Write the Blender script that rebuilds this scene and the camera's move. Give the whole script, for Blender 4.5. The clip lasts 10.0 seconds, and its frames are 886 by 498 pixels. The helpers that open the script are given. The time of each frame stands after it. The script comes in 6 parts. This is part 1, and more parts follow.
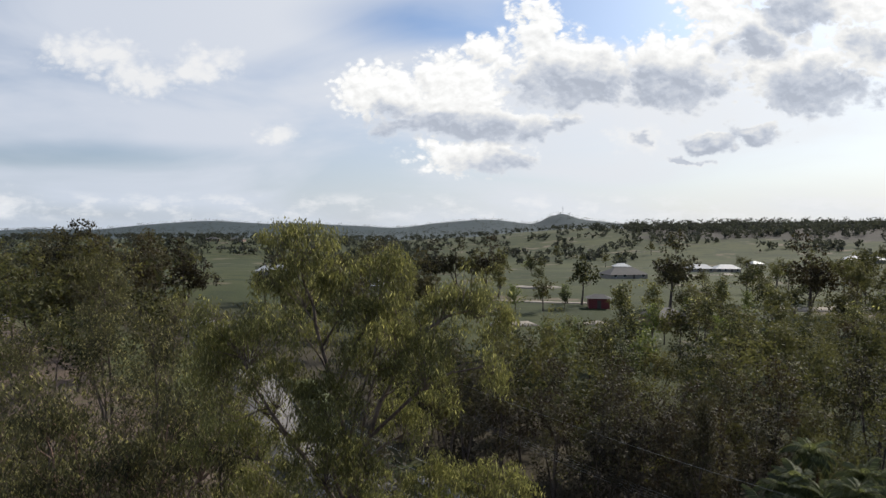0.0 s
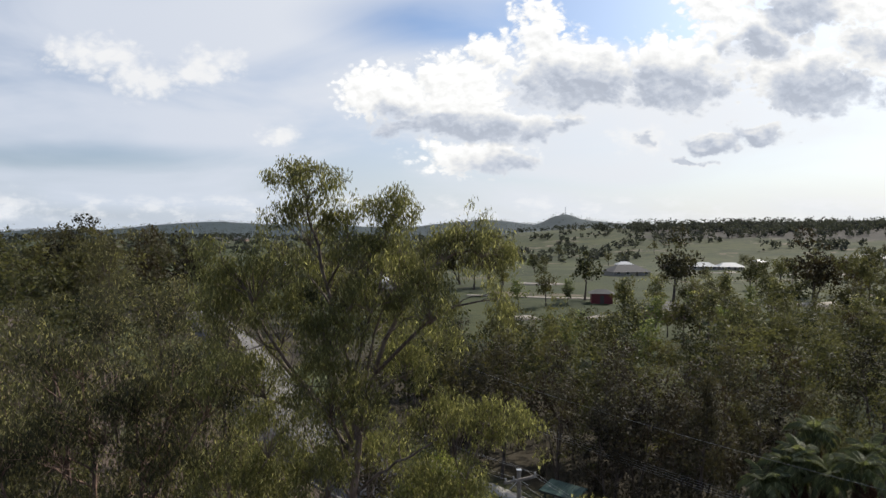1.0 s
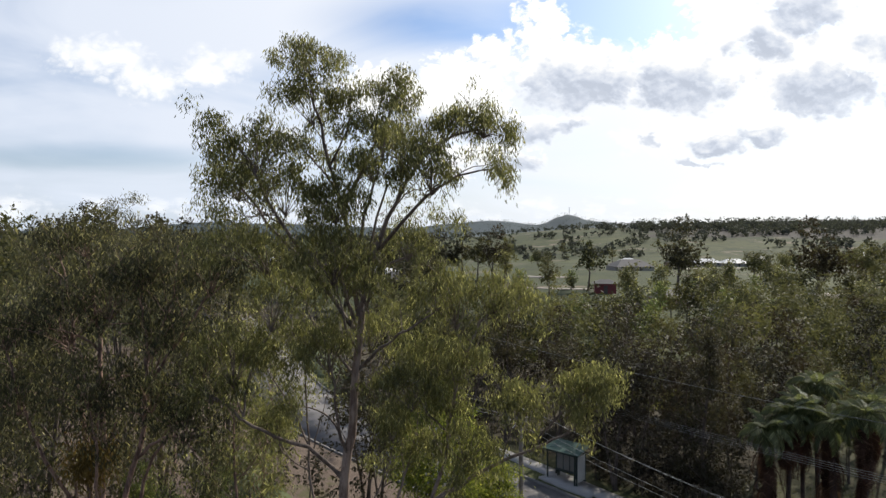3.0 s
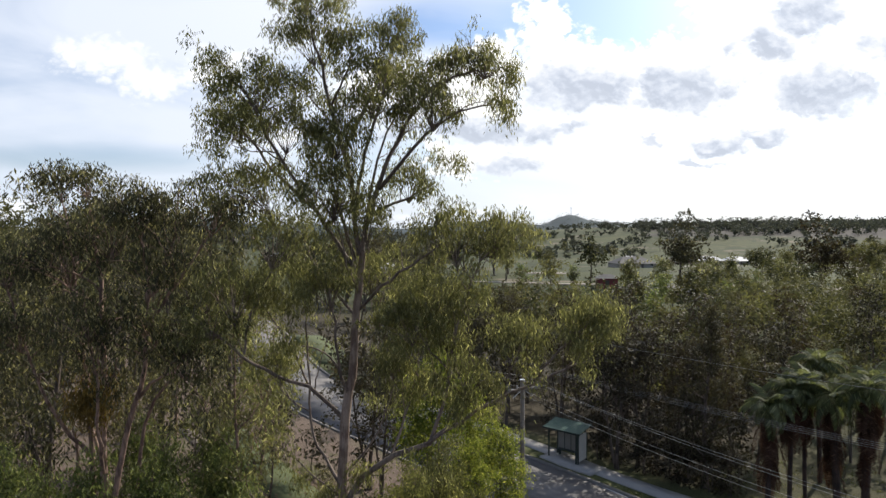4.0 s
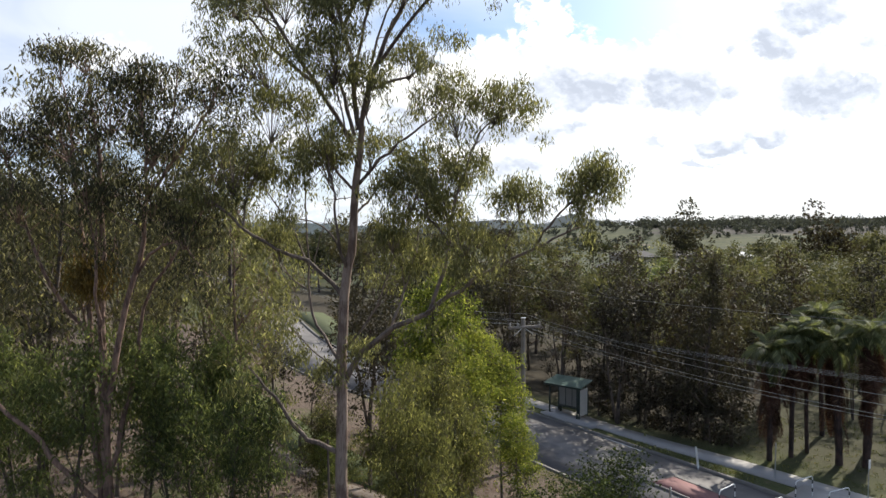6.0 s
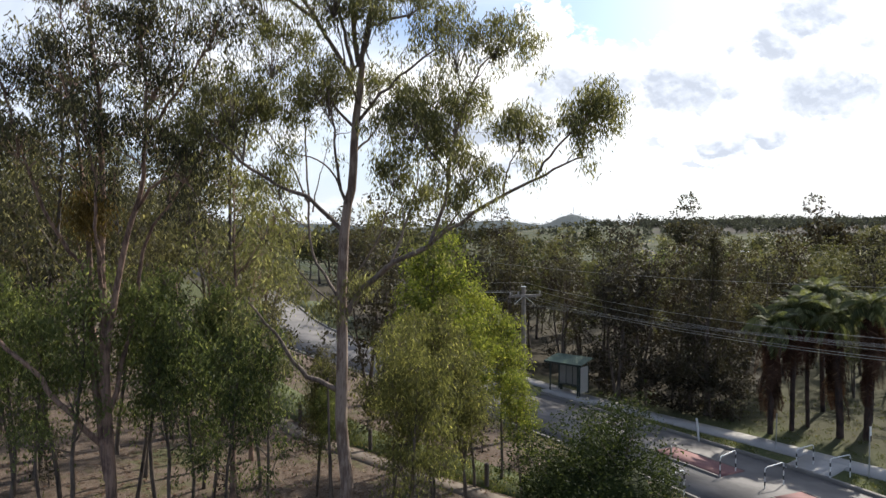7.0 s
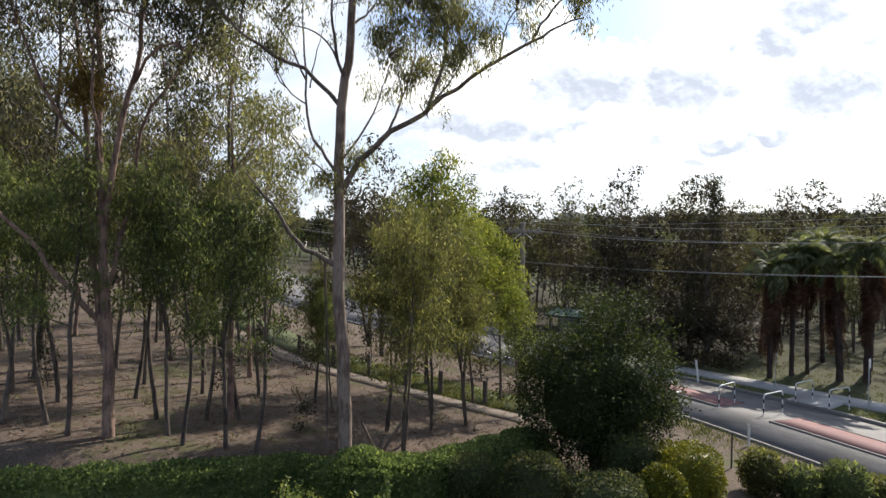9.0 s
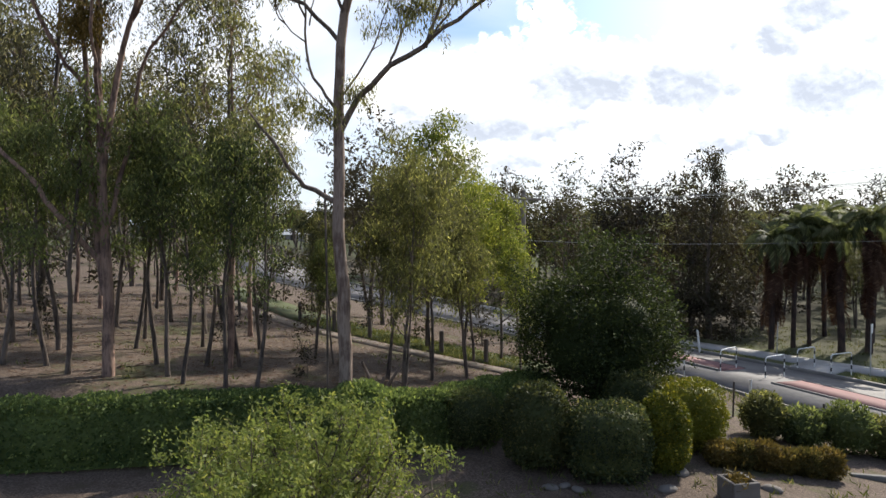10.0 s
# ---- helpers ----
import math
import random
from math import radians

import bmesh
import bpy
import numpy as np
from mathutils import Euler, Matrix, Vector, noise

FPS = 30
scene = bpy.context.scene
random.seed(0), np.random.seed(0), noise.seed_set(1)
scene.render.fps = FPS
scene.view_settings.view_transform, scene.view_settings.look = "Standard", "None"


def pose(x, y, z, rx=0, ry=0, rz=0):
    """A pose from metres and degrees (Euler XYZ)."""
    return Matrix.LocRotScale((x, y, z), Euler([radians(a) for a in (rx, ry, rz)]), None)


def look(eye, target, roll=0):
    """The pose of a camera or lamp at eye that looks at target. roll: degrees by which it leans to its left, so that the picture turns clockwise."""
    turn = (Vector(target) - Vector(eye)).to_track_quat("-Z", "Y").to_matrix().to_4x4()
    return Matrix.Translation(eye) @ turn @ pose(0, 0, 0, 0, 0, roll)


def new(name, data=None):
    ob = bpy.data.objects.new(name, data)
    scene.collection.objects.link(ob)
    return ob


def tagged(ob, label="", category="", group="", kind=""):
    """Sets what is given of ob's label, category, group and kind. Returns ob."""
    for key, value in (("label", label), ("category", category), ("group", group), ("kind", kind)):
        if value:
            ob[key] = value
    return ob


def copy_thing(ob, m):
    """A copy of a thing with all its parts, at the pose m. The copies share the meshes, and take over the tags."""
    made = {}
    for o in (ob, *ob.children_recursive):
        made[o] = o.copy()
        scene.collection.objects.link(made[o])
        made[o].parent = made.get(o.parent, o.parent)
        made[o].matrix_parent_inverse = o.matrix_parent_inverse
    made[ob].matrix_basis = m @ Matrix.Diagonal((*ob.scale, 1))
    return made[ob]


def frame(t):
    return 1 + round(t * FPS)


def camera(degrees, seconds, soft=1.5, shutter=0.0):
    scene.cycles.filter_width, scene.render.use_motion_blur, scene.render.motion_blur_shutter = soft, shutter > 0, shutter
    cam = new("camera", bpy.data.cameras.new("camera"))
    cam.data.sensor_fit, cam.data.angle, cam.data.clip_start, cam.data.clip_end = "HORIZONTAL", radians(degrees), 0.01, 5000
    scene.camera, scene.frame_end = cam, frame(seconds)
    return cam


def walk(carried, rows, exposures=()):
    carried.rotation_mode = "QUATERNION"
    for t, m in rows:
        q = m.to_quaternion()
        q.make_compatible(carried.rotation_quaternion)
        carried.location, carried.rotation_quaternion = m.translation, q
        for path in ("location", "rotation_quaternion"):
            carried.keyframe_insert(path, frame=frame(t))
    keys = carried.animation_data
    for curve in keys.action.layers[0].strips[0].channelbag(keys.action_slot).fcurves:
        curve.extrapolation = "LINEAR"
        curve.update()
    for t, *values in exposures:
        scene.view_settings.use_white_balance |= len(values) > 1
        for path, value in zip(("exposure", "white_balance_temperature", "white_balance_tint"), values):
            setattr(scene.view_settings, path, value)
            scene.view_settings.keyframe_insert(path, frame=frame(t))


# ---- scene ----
cam = camera(69.7, 10.0)
METRES, EYE, TILT, LEAN, TURN = 15.0, 18.96, -1.6, 0.0, 0.0
ROWS = [
    (0.0, 0.0, 0.0, 0.0, 0.0, 0.0, -0.0),
    (0.5, -0.0015, -0.0013, -0.0499, 0.11, 0.05, 0.03),
    (1.0, -0.0028, -0.0041, -0.1003, 0.24, 0.08, 0.03),
    (1.5, -0.0026, -0.0086, -0.1494, 0.32, 0.09, -0.03),
    (2.0, -0.0022, -0.0103, -0.1986, 0.39, 0.12, -0.05),
    (2.5, -0.0013, -0.0111, -0.2488, 0.48, 0.16, -0.05),
    (4.0, 0.0017, -0.0113, -0.3952, 0.72, 0.21, -0.08),
    (4.5, 0.0012, -0.0082, -0.4449, 0.79, 0.22, -0.1),
    (5.0, 0.0004, -0.0065, -0.4951, 0.82, 0.22, -0.1),
    (5.5, 0.0041, -0.0063, -0.5451, 0.85, 0.19, -0.15),
    (7.0, 0.0059, -0.0036, -0.6985, 0.91, 0.27, -0.15),
    (7.5, 0.0068, -0.0011, -0.7489, 0.92, 0.24, -0.18),
    (8.0, 0.0095, -0.0015, -0.7994, 0.96, 0.18, -0.18),
    (8.5, 0.011, -0.0019, -0.85, 0.99, 0.16, -0.19),
    (9.0, 0.0133, -0.0024, -0.8985, 1.03, 0.09, -0.21),
    (9.5, 0.0144, -0.0009, -0.9483, 1.09, 0.04, -0.17),
    (10.0, 0.0148, 0.0009, -0.999, 1.13, 0.01, -0.07),
]
walk(cam, [(t, pose(0, 0, EYE, TILT, LEAN, TURN) @ pose(METRES * x, METRES * y, METRES * z, 90 + pitch, roll, yaw)) for t, x, y, z, yaw, pitch, roll in ROWS],
     [(0.0, -0.16), (2.5, 0.09), (5.0, 0.36), (7.5, 0.44), (10.0, 0.49)])

# ---- light ----
SUN_AZ, SUN_EL = 41.0, 36.0
sun_way = Vector((math.sin(radians(SUN_AZ)) * math.cos(radians(SUN_EL)), math.cos(radians(SUN_AZ)) * math.cos(radians(SUN_EL)), math.sin(radians(SUN_EL))))
sun_data = bpy.data.lights.new("sun", "SUN")
sun_data.energy, sun_data.angle, sun_data.color = 5.0, radians(0.8), (1.0, 0.93, 0.82)
sun = new("sun", sun_data)
sun.matrix_world = look((0, 0, 60), Vector((0, 0, 60)) - sun_way)


class Nodes:
    """Short forms for building a node tree."""

    def __init__(self, tree):
        self.tree = tree
        tree.nodes.clear()

    def add(self, kind, inputs=None, **settings):
        node = self.tree.nodes.new(kind)
        if "operation" in settings:
            node.operation = settings["operation"]
        if "use_clamp" in settings:
            node.use_clamp = settings["use_clamp"]
        if "interpolation_type" in settings:
            node.interpolation_type = settings["interpolation_type"]
        if "data_type" in settings:
            node.data_type = settings["data_type"]
        if "gradient_type" in settings:
            node.gradient_type = settings["gradient_type"]
        for key, value in (inputs or {}).items():
            if isinstance(value, bpy.types.NodeSocket):
                self.tree.links.new(value, node.inputs[key])
            else:
                node.inputs[key].default_value = value
        return node

    def math(self, op, a, b=0.0, c=0.0, clamp=False):
        return self.add("ShaderNodeMath", {0: a, 1: b, 2: c}, operation=op, use_clamp=clamp).outputs[0]

    def ramp(self, fac, lo, hi, smooth=True):
        return self.add("ShaderNodeMapRange", {0: fac, 1: lo, 2: hi, 3: 0.0, 4: 1.0}, interpolation_type="SMOOTHSTEP" if smooth else "LINEAR").outputs[0]

    def mix(self, fac, a, b):
        return self.add("ShaderNodeMix", {0: fac, 6: a, 7: b}, data_type="RGBA").outputs[2]

    def noise(self, vec, scale, detail=3.0, rough=0.55):
        return self.add("ShaderNodeTexNoise", {"Vector": vec, "Scale": scale, "Detail": detail, "Roughness": rough}).outputs["Fac"]


def build_sky():
    world = bpy.data.worlds.new("sky")
    scene.world = world
    world.use_nodes = True
    n = Nodes(world.node_tree)
    sky = n.add("ShaderNodeTexSky")
    sky.sky_type, sky.sun_disc, sky.sun_elevation, sky.sun_rotation, sky.dust_density = "NISHITA", False, radians(SUN_EL), radians(SUN_AZ), 2.0
    blue = n.add("ShaderNodeVectorMath", {0: sky.outputs[0], 1: (0.078, 0.095, 0.118)}, operation="MULTIPLY").outputs[0]
    ray = n.add("ShaderNodeTexCoord").outputs["Generated"]
    xyz = n.add("ShaderNodeSeparateXYZ", {0: ray}).outputs
    ahead = n.math("MAXIMUM", xyz[1], 0.05)
    u, v = n.math("DIVIDE", xyz[0], ahead), n.math("DIVIDE", xyz[2], ahead)
    # the thin high veil, drawn out along shallow slanting lines
    flat = n.add("ShaderNodeCombineXYZ", {0: u, 1: n.math("MULTIPLY", v, 3.2), 2: xyz[1]}).outputs[0]
    slant = n.add("ShaderNodeMapping", {"Vector": flat, "Rotation": (0, 0, -0.22)}).outputs[0]
    wisps = n.add("ShaderNodeTexNoise", {"Vector": slant, "Scale": 1.9, "Detail": 5.0, "Roughness": 0.5, "Distortion": 0.6}).outputs["Fac"]
    veil = n.math("MULTIPLY_ADD", n.ramp(wisps, 0.34, 0.60), 0.45, 0.50)

    def soft(cx, cy, rx, ry, at):
        m = n.add("ShaderNodeMapping", {"Vector": at, "Location": (-cx / rx, -cy / ry, 0), "Scale": (1 / rx, 1 / ry, 0)}).outputs[0]
        return n.add("ShaderNodeTexGradient", {"Vector": m}, gradient_type="SPHERICAL").outputs["Fac"]

    # openings of clear blue in the veil
    plane = n.add("ShaderNodeCombineXYZ", {0: u, 1: v}).outputs[0]
    for cx, cy, rx, ry, much in ((0.02, 0.335, 0.30, 0.075, 1.3), (0.30, 0.345, 0.26, 0.11, 1.6), (-0.60, 0.118, 0.42, 0.032, 0.75), (-0.62, 0.02, 0.5, 0.03, 0.5)):
        veil = n.math("SUBTRACT", veil, n.math("MULTIPLY", n.ramp(soft(cx, cy, rx, ry, plane), 0.0, 0.8), much * 0.55), clamp=True)
    veil = n.math("MULTIPLY", veil, n.math("MULTIPLY_ADD", n.ramp(xyz[1], -0.25, 0.45), 0.60, 0.40))
    veil = n.math("MULTIPLY", veil, n.math("MULTIPLY_ADD", n.ramp(xyz[2], 0.45, 0.75), -0.55, 1.0))
    glow = n.ramp(soft(0.75, 0.62, 1.6, 1.25, plane), 0.0, 0.95)
    white = n.mix(glow, (0.71, 0.765, 0.87, 1), (1.03, 1.03, 1.03, 1))
    colour = n.mix(veil, blue, white)
    # heaped clouds: a few soft heaps broken up by three scales of noise, lit from the upper right
    heaps = ((0.150, 0.318, 0.062, 0.070, 1), (0.185, 0.262, 0.120, 0.075, 1), (0.245, 0.250, 0.070, 0.055, 1), (0.06, 0.285, 0.060, 0.045, 1), (-0.095, 0.222, 0.100, 0.065, 1),
             (0.015, 0.215, 0.125, 0.080, 1), (0.05, 0.176, 0.19, 0.036, 1), (0.04, 0.118, 0.14, 0.045, 0.8), (0.36, 0.250, 0.105, 0.085, 1), (0.43, 0.345, 0.085, 0.070, 1),
             (0.54, 0.235, 0.150, 0.065, 1), (0.50, 0.315, 0.100, 0.060, 1), (0.60, 0.375, 0.150, 0.085, 1), (0.66, 0.290, 0.090, 0.070, 1), (0.415, 0.148, 0.062, 0.022, 1),
             (0.495, 0.160, 0.060, 0.018, 1))
    faint = ((0.30, 0.138, 0.075, 0.030, 0.8), (0.38, 0.113, 0.045, 0.012, 0.9), (-0.26, 0.160, 0.070, 0.026, 0.7), (-0.55, 0.275, 0.13, 0.045, 0.8), (-0.47, 0.245, 0.11, 0.042, 0.9),
             (-0.38, 0.262, 0.085, 0.045, 0.8), (-0.69, 0.036, 0.085, 0.036, 0.7))

    # the shaded undersides
    greys = ((0.205, 0.230, 0.135, 0.066, 1), (0.03, 0.165, 0.220, 0.040, 1), (-0.075, 0.192, 0.06, 0.034, 0.6), (0.085, 0.108, 0.10, 0.034, 0.8), (0.365, 0.222, 0.135, 0.062, 1), (0.495, 0.288, 0.085, 0.050, 0.9),
             (0.575, 0.218, 0.160, 0.058, 1), (0.555, 0.340, 0.10, 0.060, 0.9), (0.66, 0.300, 0.070, 0.050, 0.7), (0.412, 0.145, 0.085, 0.024, 1.0), (0.492, 0.158, 0.085, 0.021, 1.0), (0.310, 0.138, 0.040, 0.020, 0.7),
             (0.380, 0.114, 0.050, 0.011, 0.9), (0.170, 0.168, 0.065, 0.016, 0.7))

    def density(du, dv, group, rough=1.0):
        at = n.add("ShaderNodeVectorMath", {0: plane, 1: (du, dv, 0)}, operation="ADD").outputs[0]
        tall = n.add("ShaderNodeMapping", {"Vector": at, "Scale": (1, 1.35, 1)}).outputs[0]
        big = n.add("ShaderNodeTexNoise", {"Vector": tall, "Scale": 11.0, "Detail": 6.0, "Roughness": 0.55}).outputs
        wob = n.add("ShaderNodeVectorMath", {0: big["Color"], 1: (0.5, 0.5, 0.5)}, operation="SUBTRACT").outputs[0]
        bent = n.add("ShaderNodeVectorMath", {0: wob, 1: (0.14, 0.075, 0), 2: at}, operation="MULTIPLY_ADD").outputs[0]
        total = 0.0
        for cx, cy, rx, ry, much in group:
            total = n.math("MAXIMUM", total, n.math("MULTIPLY", soft(cx, cy, rx, ry, bent), much))
        # round heads with creases between them, at two sizes
        heads = n.math("ABSOLUTE", n.math("MULTIPLY_ADD", n.noise(tall, 17.0, 2.0, 0.5), 2.0, -1.0))
        small = n.math("ABSOLUTE", n.math("MULTIPLY_ADD", n.noise(tall, 36.0, 3.0, 0.55), 2.0, -1.0))
        puff = n.math("ADD", n.math("MULTIPLY", heads, 1.0 * rough), n.math("MULTIPLY_ADD", small, 0.85 * rough, -0.34 * rough))
        return n.math("ADD", total, n.math("MULTIPLY", puff, n.ramp(total, 0.0, 0.25)))

    body = density(0.0, 0.0, heaps)
    relief = n.math("SUBTRACT", body, density(0.005, 0.009, heaps))
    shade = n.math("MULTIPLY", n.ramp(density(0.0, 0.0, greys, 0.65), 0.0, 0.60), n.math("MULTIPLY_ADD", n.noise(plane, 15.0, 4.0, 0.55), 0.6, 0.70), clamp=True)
    value = n.math("MULTIPLY_ADD", relief, 0.34, n.math("MULTIPLY_ADD", shade, -0.44, 1.08))
    value = n.math("MINIMUM", n.math("MAXIMUM", value, 0.56), 1.2)
    cool = n.ramp(value, 1.0, 0.55)
    tint = n.mix(cool, (1, 1, 0.99, 1), (0.90, 0.985, 1.15, 1))
    cloud = n.add("ShaderNodeVectorMath", {0: tint, "Scale": value}, operation="SCALE").outputs[0]
    ahead_only = n.ramp(xyz[1], 0.1, 0.3)
    thin = n.math("MULTIPLY", n.ramp(density(0.0, 0.0, faint, 0.8), 0.05, 0.7), n.math("MULTIPLY", ahead_only, 0.85))
    colour = n.mix(thin, colour, (1.0, 1.0, 1.0, 1))
    colour = n.mix(n.math("MULTIPLY", n.math("MULTIPLY", n.ramp(n.math("MAXIMUM", body, n.math("MULTIPLY", shade, 0.30)), 0.05, 0.34), 0.97), ahead_only), colour, cloud)
    # the low band of bright haze over the hills
    low = n.math("MULTIPLY", n.ramp(xyz[2], 0.12, 0.0), n.math("MULTIPLY_ADD", n.ramp(xyz[1], -0.2, 0.4), 0.35, 0.15))
    hazy = n.mix(n.ramp(u, -0.6, 0.5), (0.68, 0.77, 0.90, 1), (0.86, 0.90, 0.95, 1))
    colour = n.mix(low, colour, hazy)
    row = n.add("ShaderNodeMapping", {"Vector": plane, "Scale": (1, 2.2, 1)}).outputs[0]
    puffs = n.math("MULTIPLY", n.ramp(n.noise(row, 15.0, 6.0, 0.62), 0.46, 0.66), n.ramp(n.math("ABSOLUTE", n.math("SUBTRACT", v, 0.038)), 0.028, 0.008))
    colour = n.mix(n.math("MULTIPLY", puffs, n.math("MULTIPLY", ahead_only, 0.6)), colour, (0.97, 0.98, 1.0, 1))
    back = n.add("ShaderNodeBackground", {"Color": colour, "Strength": 1.0})
    n.add("ShaderNodeOutputWorld", {"Surface": back.outputs[0]})


build_sky()


# ---- materials ----
def material(name):
    m = bpy.data.materials.new(name)
    m.use_nodes = True
    return m, Nodes(m.node_tree)


def finish(n, colour, rough=0.8, bump=None, strength=0.3, distance=0.02, metal=0.0, spec=0.5):
    shader = n.add("ShaderNodeBsdfPrincipled", {"Base Color": colour, "Roughness": rough, "Metallic": metal, "Specular IOR Level": spec})
    if bump is not None:
        b = n.add("ShaderNodeBump", {"Height": bump, "Strength": strength, "Distance": distance})
        n.tree.links.new(b.outputs[0], shader.inputs["Normal"])
    n.add("ShaderNodeOutputMaterial", {"Surface": shader.outputs[0]})


def place(n):
    return n.add("ShaderNodeNewGeometry").outputs["Position"]


def foliage(name, dark, light, tip, through_share=0.33, rough=0.5, scale=0.7, dulling=0.5, vary=0.6, sheen=0.14, grain=0.55):
    """Leaves: each of its own tone, tones drifting over the crown, light passing through."""
    m, n = material(name)
    geo = n.add("ShaderNodeNewGeometry")
    own = geo.outputs["Random Per Island"]
    drift = n.noise(geo.outputs["Position"], scale, 2.0)
    tree = n.add("ShaderNodeObjectInfo").outputs["Random"]
    tone = n.math("ADD", n.math("MULTIPLY_ADD", own, grain, 0.275 - grain / 2), n.math("MULTIPLY_ADD", drift, 1.1, -0.35))
    tone = n.math("ADD", tone, n.math("MULTIPLY_ADD", tree, vary, -vary / 2), clamp=True)
    colour = n.mix(tone, (*dark, 1), (*light, 1))
    dull = n.mix(dulling, colour, (dark[0] * 1.6, dark[1] * 1.05, dark[2] * 0.9, 1))
    colour = n.mix(n.ramp(n.math("FRACT", n.math("MULTIPLY", tree, 7.3)), 0.55, 0.95), colour, dull)
    # random leaves in the tip tone: sun glints put in as pale colour
    colour = n.mix(n.ramp(own, 0.82, 0.98), colour, (*tip, 1))
    gloss = n.add("ShaderNodeBsdfPrincipled", {"Base Color": colour, "Roughness": rough, "Specular IOR Level": sheen})
    bright = n.add("ShaderNodeVectorMath", {0: colour, 1: (1.65, 1.65, 1.15)}, operation="MULTIPLY").outputs[0]
    glow = n.add("ShaderNodeBsdfTranslucent", {"Color": bright})
    both = n.add("ShaderNodeMixShader", {0: through_share, 1: gloss.outputs[0], 2: glow.outputs[0]})
    n.add("ShaderNodeOutputMaterial", {"Surface": both.outputs[0]})
    return m


def bark(name, pale, dark, scale=2.0):
    m, n = material(name)
    at = place(n)
    long = n.add("ShaderNodeMapping", {"Vector": at, "Scale": (1, 1, 0.16)}).outputs[0]
    streak = n.noise(long, 9.0 * scale, 4.0, 0.65)
    patch = n.noise(at, 0.9 * scale, 3.0)
    tree = n.add("ShaderNodeObjectInfo").outputs["Random"]
    fac = n.math("ADD", n.ramp(streak, 0.35, 0.65), n.math("MULTIPLY_ADD", n.ramp(patch, 0.42, 0.62), 0.7, -0.35), clamp=True)
    fac = n.math("ADD", fac, n.math("MULTIPLY_ADD", tree, 0.3, -0.15), clamp=True)
    finish(n, n.mix(fac, (*pale, 1), (*dark, 1)), 0.85, streak, 0.5, 0.03)
    return m


def plain(name, a, b, scale=3.0, rough=0.6, metal=0.0, bump=0.15):
    """A surface of one colour with grain and blotches of wear."""
    m, n = material(name)
    at = place(n)
    fine, broad = n.noise(at, 14.0 * scale, 4.0), n.noise(at, scale, 4.0, 0.6)
    fac = n.math("MULTIPLY_ADD", fine, 0.5, n.math("MULTIPLY_ADD", broad, 1.0, -0.25), clamp=True)
    finish(n, n.mix(fac, (*a, 1), (*b, 1)), rough, fine, bump, 0.01, metal)
    return m


GUM = foliage("gum_leaves", (0.036, 0.039, 0.022), (0.148, 0.146, 0.060), (0.36, 0.345, 0.17), 0.48, 0.55, sheen=0.25)
GUM_DARK = foliage("dark_gum_leaves", (0.031, 0.032, 0.021), (0.122, 0.115, 0.057), (0.28, 0.255, 0.13), 0.44, 0.6, dulling=0.25, sheen=0.2)
LIME = foliage("bright_weeping_leaves", (0.066, 0.088, 0.018), (0.215, 0.232, 0.046), (0.36, 0.36, 0.09), 0.52, dulling=0.0)
SAPLING = foliage("green_weeping_leaves", (0.036, 0.050, 0.022), (0.128, 0.150, 0.055), (0.25, 0.27, 0.10), 0.45, dulling=0.15)
OLIVE = foliage("olive_leaves", (0.032, 0.038, 0.017), (0.138, 0.138, 0.050), (0.30, 0.285, 0.11), 0.50, 0.6, dulling=0.15, sheen=0.2)
DEEP = foliage("glossy_dark_leaves", (0.019, 0.028, 0.010), (0.064, 0.080, 0.025), (0.11, 0.13, 0.04), 0.26, 0.7)
WOODS = foliage("woodland_leaves", (0.021, 0.0195, 0.013), (0.090, 0.082, 0.044), (0.105, 0.096, 0.055), 0.30, 0.65, 0.25, 0.6, 1.1, 0.14, 0.25)
HEDGE = foliage("hedge_leaves", (0.052, 0.082, 0.030), (0.205, 0.255, 0.088), (0.30, 0.35, 0.12), 0.40, 0.5, 1.2, 0.1)
BUSH = foliage("dark_bush_leaves", (0.032, 0.044, 0.021), (0.105, 0.120, 0.046), (0.18, 0.17, 0.06), 0.32, 0.6, 1.2, 0.2)
GOLD = foliage("golden_hedge_leaves", (0.050, 0.066, 0.010), (0.170, 0.165, 0.020), (0.32, 0.27, 0.035), 0.22, 0.5, 1.5, 0.1)
PALE = foliage("pale_shrub_leaves", (0.075, 0.110, 0.030), (0.190, 0.215, 0.065), (0.28, 0.28, 0.08), 0.4, 0.5, 1.2, 0.0)
PALM = foliage("palm_leaflets", (0.050, 0.062, 0.028), (0.160, 0.175, 0.080), (0.30, 0.31, 0.16), 0.45, 0.5, 0.7, 0.1, sheen=0.35)
SKIRT = foliage("dead_palm_skirt", (0.036, 0.020, 0.014), (0.105, 0.060, 0.042), (0.16, 0.10, 0.07), 0.15, 0.9)
LITTER = foliage("fallen_leaves", (0.055, 0.036, 0.025), (0.140, 0.098, 0.068), (0.22, 0.17, 0.12), 0.1, 0.9)
RUST = foliage("rusty_shrub_leaves", (0.055, 0.052, 0.018), (0.150, 0.110, 0.034), (0.24, 0.16, 0.05), 0.35, 0.6, 1.5)
# far crowns greyed and lightened: distance haze put into the leaf colour
FAR = foliage("hazed_gum_leaves", (0.030, 0.035, 0.034), (0.072, 0.079, 0.068), (0.08, 0.086, 0.072), 0.30, 0.8, 0.01, 0.3)
